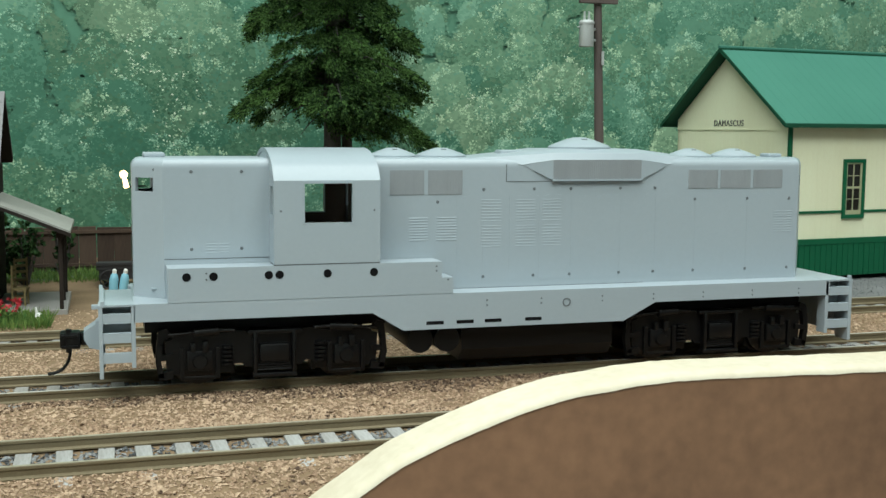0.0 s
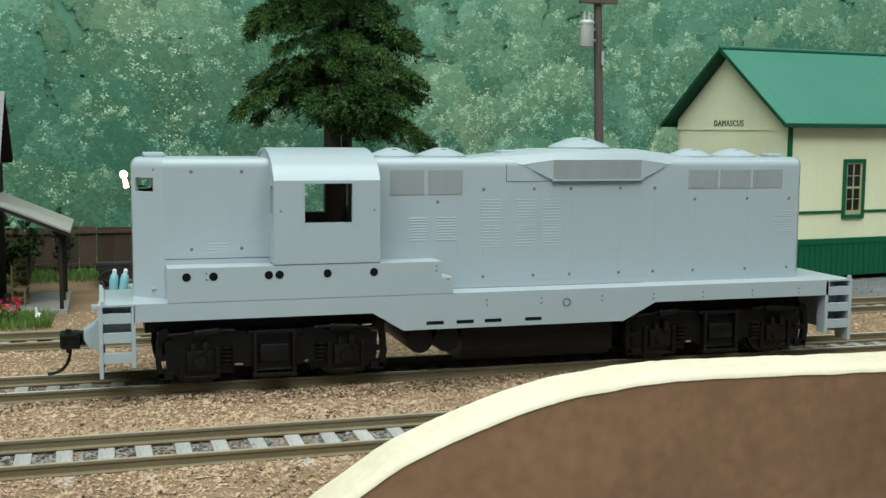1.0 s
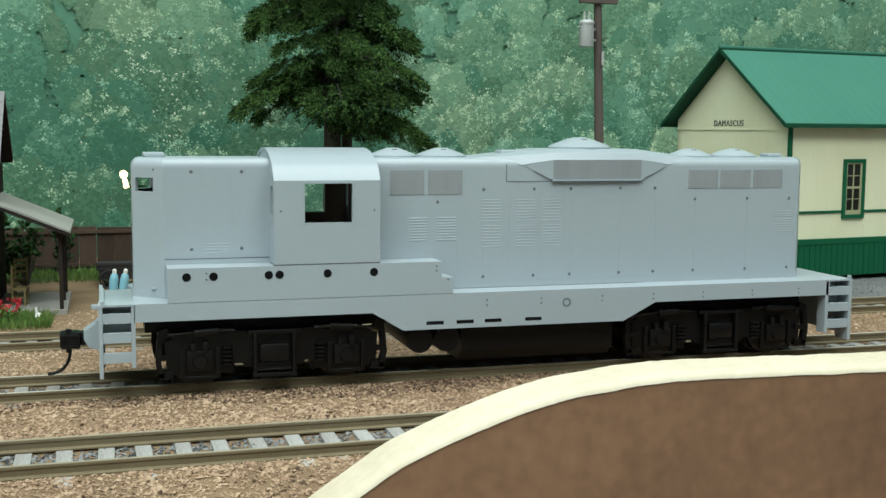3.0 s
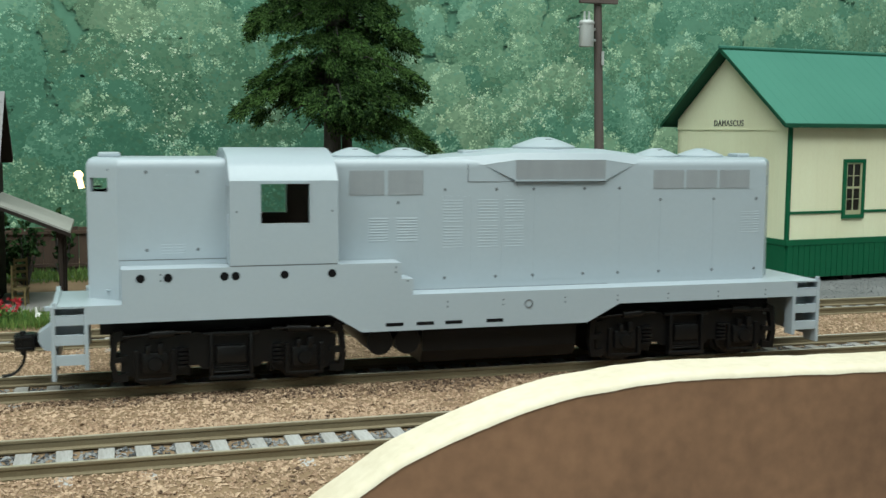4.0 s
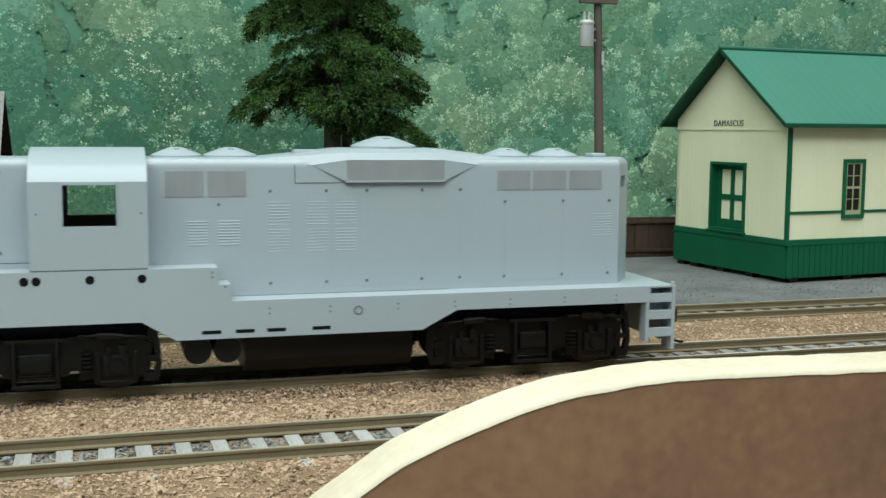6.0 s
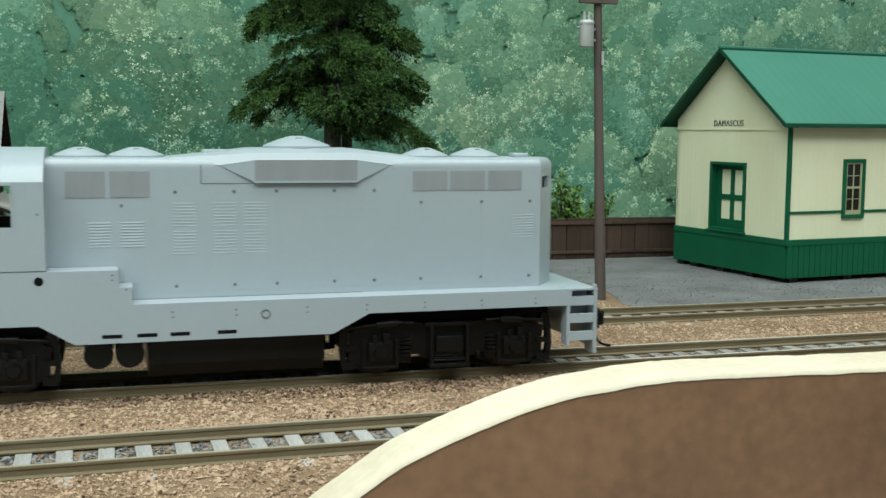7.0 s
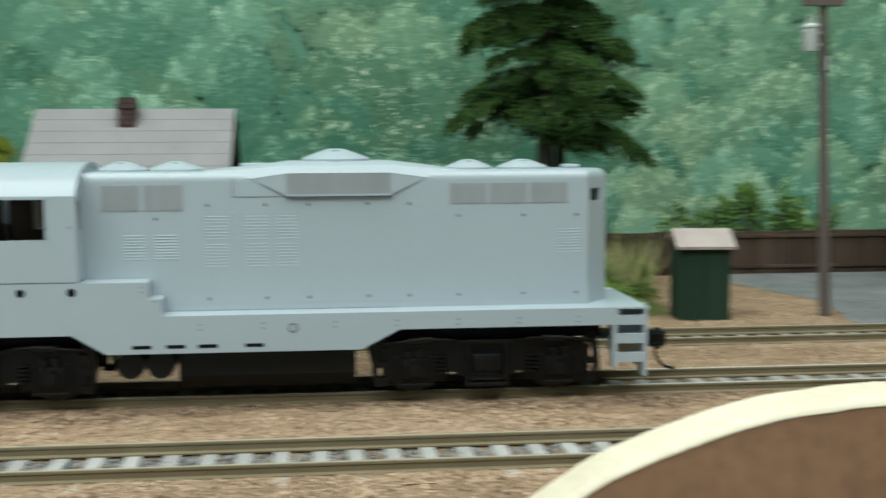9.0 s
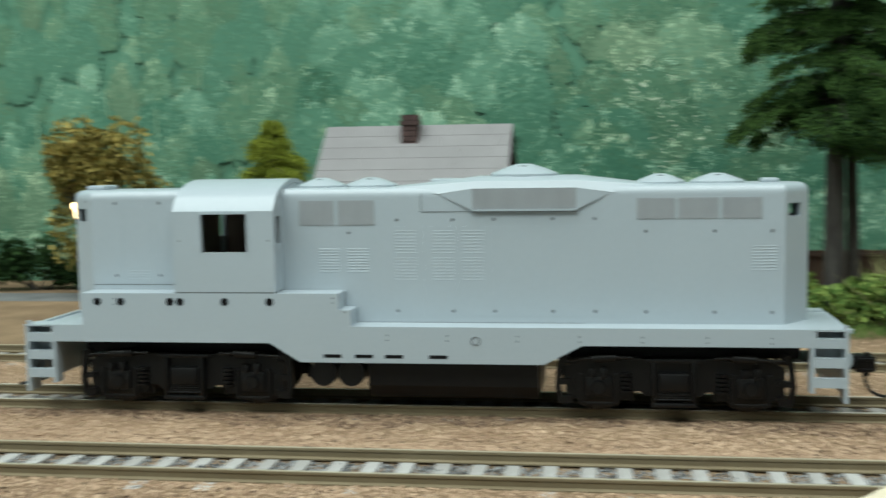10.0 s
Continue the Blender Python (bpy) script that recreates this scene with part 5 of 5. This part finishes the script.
def conifer(x, y, h, z0, reach, label, seed, needle, rings, tr=5.5, per=8, fine=1.0, big=(), twin=False):
    """Tiers of flat, drooping boughs; big holds chosen boughs as bearing, height and length."""
    r = random.Random(seed)
    root = thing("conifer_tree", x, y, -4.2, label, "tree")
    bm = bmesh.new()
    rod(bm, (0, 0, 0), (0, 0, h * 0.55), tr, tr * 0.6, 14)
    rod(bm, (0, 0, h * 0.55), (0, 0, h), tr * 0.6, 0.5, 12)
    part("trunk", bm, BARK, root, "dark rough trunk")
    if twin:
        bm = bmesh.new()
        rod(bm, (10, 12, 0), (6, 6, h * 0.5), tr * 0.62, tr * 0.4, 12)
        part("trunk", bm, BARK, root, "thinner second trunk")
    limbs = bmesh.new()
    t = Tufts(seed)

    def bough(a, zz, ln):
        ca, sa = math.cos(a), math.sin(a)
        drop = ln * r.uniform(0.22, 0.38)
        wide = ln * r.uniform(0.26, 0.36) + 1.5

        def at(q):
            return zz + 0.16 * ln * math.sin(q * 2.4) - drop * q * q
        rod(limbs, (0, 0, zz), (ca * ln * 0.5, sa * ln * 0.5, at(0.5) - 0.6), 0.8, 0.45, 5)
        rod(limbs, (ca * ln * 0.5, sa * ln * 0.5, at(0.5) - 0.6), (ca * ln * 0.92, sa * ln * 0.92, at(0.92) - 0.6), 0.45, 0.12, 5)
        for _ in range(int(16 + ln * 1.05)):
            q = 0.12 + 0.88 * r.random() ** 0.8
            span = wide * (0.35 + 0.65 * math.sin(min(1.0, q) * 2.7))
            o = r.uniform(-1, 1)
            c = Vector((ca * ln * q - sa * o * span, sa * ln * q + ca * o * span, at(q) - 0.30 * span * o * o + r.uniform(-0.9, 0.5)))
            way = Vector((ca * 0.8 - sa * o * 0.9, sa * 0.8 + ca * o * 0.9, r.uniform(-0.75, -0.1))).normalized()
            tl = r.uniform(2.6, 5.0) * (0.6 + ln / 80)
            for _ in range(int(46 * fine)):
                s = r.random()
                d = Vector((r.gauss(0, 1), r.gauss(0, 1), r.gauss(0, 0.7)))
                p = c + way * tl * s + Vector((d.x * 0.62, d.y * 0.62, d.z * 0.55 - 2.6 * s * s))
                t.leaf(p, way * 1.1 + d * 0.5 + Vector((0, 0, -0.2)), r.uniform(1.0, 2.0), r.uniform(0.18, 0.34))

    for k in range(rings):
        u = k / (rings - 1)
        z = z0 + (h - z0) * u
        for j in range(per):
            if r.random() < 0.10:
                continue
            a = 2 * math.pi * (j + r.uniform(-0.4, 0.4)) / per + k * 0.9
            ln = reach * (1 - u) ** 0.5 * r.choice((0.4, 0.55, 0.7, 0.8, 0.9, 1.0)) * r.uniform(0.92, 1.06) + 2
            bough(a, z + r.uniform(-0.5, 0.5) * (h - z0) / rings, ln)
    for a, zz, ln in big:
        bough(a, zz, ln)
    # a few bare dead boughs under the crown
    for a, zz, ln in ((3.5, z0 - 3, 26), (3.9, z0 + 2, 20), (2.6, z0 - 8, 14), (0.4, z0 - 6, 16)):
        last = Vector((0, 0, zz))
        for i in range(1, 7):
            q = i / 6
            p = Vector((math.cos(a) * ln * q, math.sin(a) * ln * q, zz + 3 * q - 12 * q * q))
            rod(limbs, last, p, 0.6 * (1.2 - q), n=5)
            last = p
    part("bough", limbs, BARK, root, smooth=0)
    t.done("crown", needle, root)
    return root


def bush(name, x, y, rx, ry, h, material, label, seed, n=900, ln=2.6, w=0.8, z=-4.2, cat="bush", trunk=0):
    r = random.Random(seed)
    root = thing(name, x, y, z, label, cat)
    t = Tufts(seed)
    lobes = [(r.uniform(-0.7, 0.7) * rx, r.uniform(-0.7, 0.7) * ry, r.uniform(0.2, 0.82) * h if not trunk else r.uniform(0.3, 0.85) * h, r.uniform(0.25, 0.45)) for _ in range(14)]
    for i in range(n):
        lx, ly, lz, lr = r.choice(lobes)
        d = Vector((r.gauss(0, 1), r.gauss(0, 1), r.gauss(0, 1))).normalized() * r.uniform(0.55, 1.0)
        taper = 1.0 - 0.55 * max(0, lz / h - 0.4)
        p = Vector((lx * taper + d.x * lr * rx, ly * taper + d.y * lr * ry, max(0.6, lz + d.z * lr * h * 0.55)))
        t.tuft(p, 3, ln, w, (d.x * 0.6, d.y * 0.6, 0.3))
    bm = bmesh.new()
    for lx, ly, lz, lr in lobes:
        rod(bm, (lx * 0.15, ly * 0.15, 0), (lx, ly, lz), 0.9 if trunk else 0.5, 0.25, 6)
    if trunk:
        rod(bm, (0, 0, 0), (0, 0, h * 0.7), trunk, trunk * 0.4, 10)
    part("stem", bm, BARK, root, smooth=0)
    t.done("foliage", material, root)
    return root


conifer(0.0, 186, 225, 78, 38, "tall dark green conifer with drooping boughs", 11, NEEDLE, 12, tr=4.4, per=11, twin=True, big=((3.3, 82, 39), (3.0, 80, 36), (2.8, 86, 30), (-0.2, 68, 40), (0.15, 66, 42), (-0.5, 70, 34), (-1.2, 74, 24), (-1.9, 76, 22), (-1.55, 70, 16), (-0.9, 64, 26), (-0.1, 84, 36), (0.2, 104, 34), (3.2, 116, 32)))
conifer(338, 242, 175, 20, 34, "dark green conifer behind the station", 13, NEEDLE, 13, per=8, fine=0.5)
conifer(-229, 192, 78, 20, 20, "small yellow-green conifer behind the house", 12, NEEDLEYELLOW, 12, tr=2.0, per=7, fine=0.5)
bush("broadleaf_tree", -322, 226, 36, 18, 80, LEAFBROWN, "olive-brown bushy tree by the road", 21, 2600, 3.4, 1.1, cat="tree", trunk=3)
for i, (x, y, rx, h, n) in enumerate(((-372, 256, 26, 27, 900), (-420, 258, 30, 30, 900), (-345, 262, 22, 24, 600))):
    bush("dark_bush", x, y, rx, 12, h, LEAFDARK, "dark green dense bush behind the road", 31 + i, n, 3.0, 1.0)
for i, (x, y, rx, ry, h, n) in enumerate(((2, 148, 20, 16, 22, 800), (24, 150, 14, 12, 19, 500), (-18, 160, 16, 12, 20, 500), (16, 128, 12, 9, 12, 350))):
    bush("bright_bush", x, y, rx, ry, h, LEAFBRIGHT, "bright yellow-green leafy bush by the outhouse", 41 + i, n, 2.4, 0.9)
for i, (x, y, rx, h, n) in enumerate(((116, 262, 13, 44, 520), (99, 264, 11, 38, 400), (138, 266, 11, 44, 420), (82, 266, 11, 34, 300), (158, 268, 9, 34, 240))):
    bush("hedge_bush", x, y, rx, 7, h, LEAFMID, "mid green bush behind the board fence", 51 + i, n, 2.6, 0.7)
for i, (x, y, rx, ry, h, n) in enumerate(((-122, 206, 9, 7, 30, 110), (-138, 192, 15, 8, 32, 380), (-108, 214, 5, 4, 32, 45))):
    bush("porch_shrub", x, y, rx, ry, h, LEAFDARK, "dark leafy shrub growing beside the porch", 61 + i, n, 2.6, 0.9)


def grass(name, rows, material, label, seed, h):
    t = Tufts(seed)
    r = t.r
    for x0, x1, y0, y1, n in rows:
        for _ in range(n):
            p = (r.uniform(x0, x1), r.uniform(y0, y1), -4.1)
            t.leaf(p, (r.gauss(0, 0.35), r.gauss(0, 0.35), 1), h * r.uniform(0.5, 1.3), 0.18)
    ob = t.done(name, material, None)
    return tagged(ob, label, "grass", kind="stuff")


grass("green_grass", [(-170, -108, 96, 122, 3200), (-150, -84, 206, 236, 2400), (-10, 34, 118, 140, 700)], GRASS, "green grass tufts along the porch and fence", 71, 4.0)
grass("pale_grass", [(12, 30, 138, 158, 420)], GRASSPALE, "pale tall dry grass in the bushes", 72, 26.0)
goose = thing("goose_figure", -112, 112, -4.2, "tiny white goose figure on the grass before the porch", "figurine")
part("goose_body", lathe(bmesh.new(), [(0.3, 0.8), (1.0, 1.3), (1.4, 2.2), (1.0, 3.0), (0.4, 3.3)], 12), WHITE, goose)
part("goose_neck", build("g", rod, (-0.6, 0, 2.8), (-0.9, 0, 5.2), 0.5, 0.35, 8), WHITE, goose)
part("goose_legs", boxes((-0.5, -0.2, -0.5, -0.2, 0, 1.2), (0.2, 0.5, 0.2, 0.5, 0, 1.2)), WHITE, goose, smooth=0)
flowers = thing("flower_bed", -131, 112, -4.2, "red flowers with green leaves before the porch", "flowers")
t = Tufts(75)
for _ in range(260):
    t.tuft((t.r.gauss(0, 6), t.r.gauss(0, 3.5), t.r.uniform(0.5, 5)), 3, 2.2, 0.6)
t.done("leaves", LEAFMID, flowers)
t = Tufts(76)
for _ in range(110):
    t.tuft((t.r.gauss(0, 6), t.r.gauss(0, 3.5), t.r.uniform(4.5, 8)), 5, 1.1, 0.55)
t.done("petals", PETAL, flowers)

# ---- loose ballast ----


def grains(name, spots, material, label, seed, size):
    g = np.random.default_rng(seed)
    n = len(spots)
    base = np.array([(1, 0, 0), (-1, 0, 0), (0, 1, 0), (0, -1, 0), (0, 0, 1), (0, 0, -1)], float)
    fc = np.array([(0, 2, 4), (2, 1, 4), (1, 3, 4), (3, 0, 4), (2, 0, 5), (1, 2, 5), (3, 1, 5), (0, 3, 5)])
    s = size * g.lognormal(0, 0.35, n)
    sc = np.stack([s * g.uniform(0.7, 1.35, n), s * g.uniform(0.55, 1.0, n), s * g.uniform(0.35, 0.75, n)], 1)
    v = base[None] * sc[:, None, :] * g.uniform(0.7, 1.25, (n, 6, 1)) + g.normal(0, 0.12, (n, 6, 3)) * s[:, None, None]
    a, b = g.uniform(0, 6.28, n), g.normal(0, 0.35, n)
    ca, sa, cb, sb = np.cos(a), np.sin(a), np.cos(b), np.sin(b)
    x, y, z = v[..., 0], v[..., 1], v[..., 2]
    y, z = y * cb[:, None] - z * sb[:, None], y * sb[:, None] + z * cb[:, None]
    x, y = x * ca[:, None] - y * sa[:, None], x * sa[:, None] + y * ca[:, None]
    v = np.stack([x, y, z], -1) + spots[:, None, :]
    me = bpy.data.meshes.new(name)
    me.from_pydata((v.reshape(-1, 3) * MM).tolist(), [], (fc[None] + 6 * np.arange(n)[:, None, None]).reshape(-1, 3).tolist())
    me.materials.append(material)
    return tagged(new(name, me), label, "ballast", kind="stuff")


def spread(x0, x1, y0, y1, per, seed, keep):
    g = np.random.default_rng(seed)
    n = int((x1 - x0) * (y1 - y0) * per)
    x, y = g.uniform(x0, x1, n), g.uniform(y0, y1, n)
    out = [(a, b, lift(a, b) + 0.12) for a, b in zip(x, y) if keep(a, b)]
    return np.array(out)


def near_rail(y):
    return min(abs(y - c) for c in TRACKS)


def outside(x, y):
    d = near_rail(y)
    return d > 9.9


def inside(x, y):
    return near_rail(y) < 7.6


def lot_side(x, y):
    return not (x > 95 + 8 * math.sin(y * 0.1) and y > 86)


grains("tan_ballast_stones", np.concatenate([
    spread(-330, 150, -95, -9.9, 2.1, 81, outside), spread(-330, 250, 9.9, 50, 1.3, 87, outside), spread(-360, 250, 50, 86, 1.0, 82, outside),
    spread(40, 100, 86, 160, 0.9, 83, lot_side), spread(-130, 40, 86, 135, 0.22, 84, lot_side), spread(60, 96, 160, 236, 0.4, 85, lot_side)]), GRAIN, "tan and brown crushed ballast between the tracks", 86, 0.37)
grains("dark_ballast_stones", np.concatenate([spread(-330, 150, -22, -10, 1.5, 96, lambda x, y: y > -19 + 3 * math.sin(x * 0.05) + 2 * math.sin(x * 0.23)), spread(-330, 150, -46, -24, 0.10, 97, outside), spread(-330, 150, -92, -72, 0.14, 98, outside)]) + np.array([0, 0, 0.12]), GRAINDARK, "dark brown ballast beside the near rail", 99, 0.42)
grains("grey_ballast_stones", spread(-330, 250, -70, 75, 1.6, 91, inside), GRAINGREY, "grey crushed ballast between the rails", 92, 0.45)
grains("gravel_stones", np.concatenate([spread(97, 250, 87, 150, 0.35, 93, lambda x, y: True), spread(80, 200, 150, 236, 0.12, 95, lambda x, y: not lot_side(x, y))]) + np.array([0, 0, 0.2]), GRAINGREY, "scattered grey gravel on the lot", 94, 0.2)

motions()
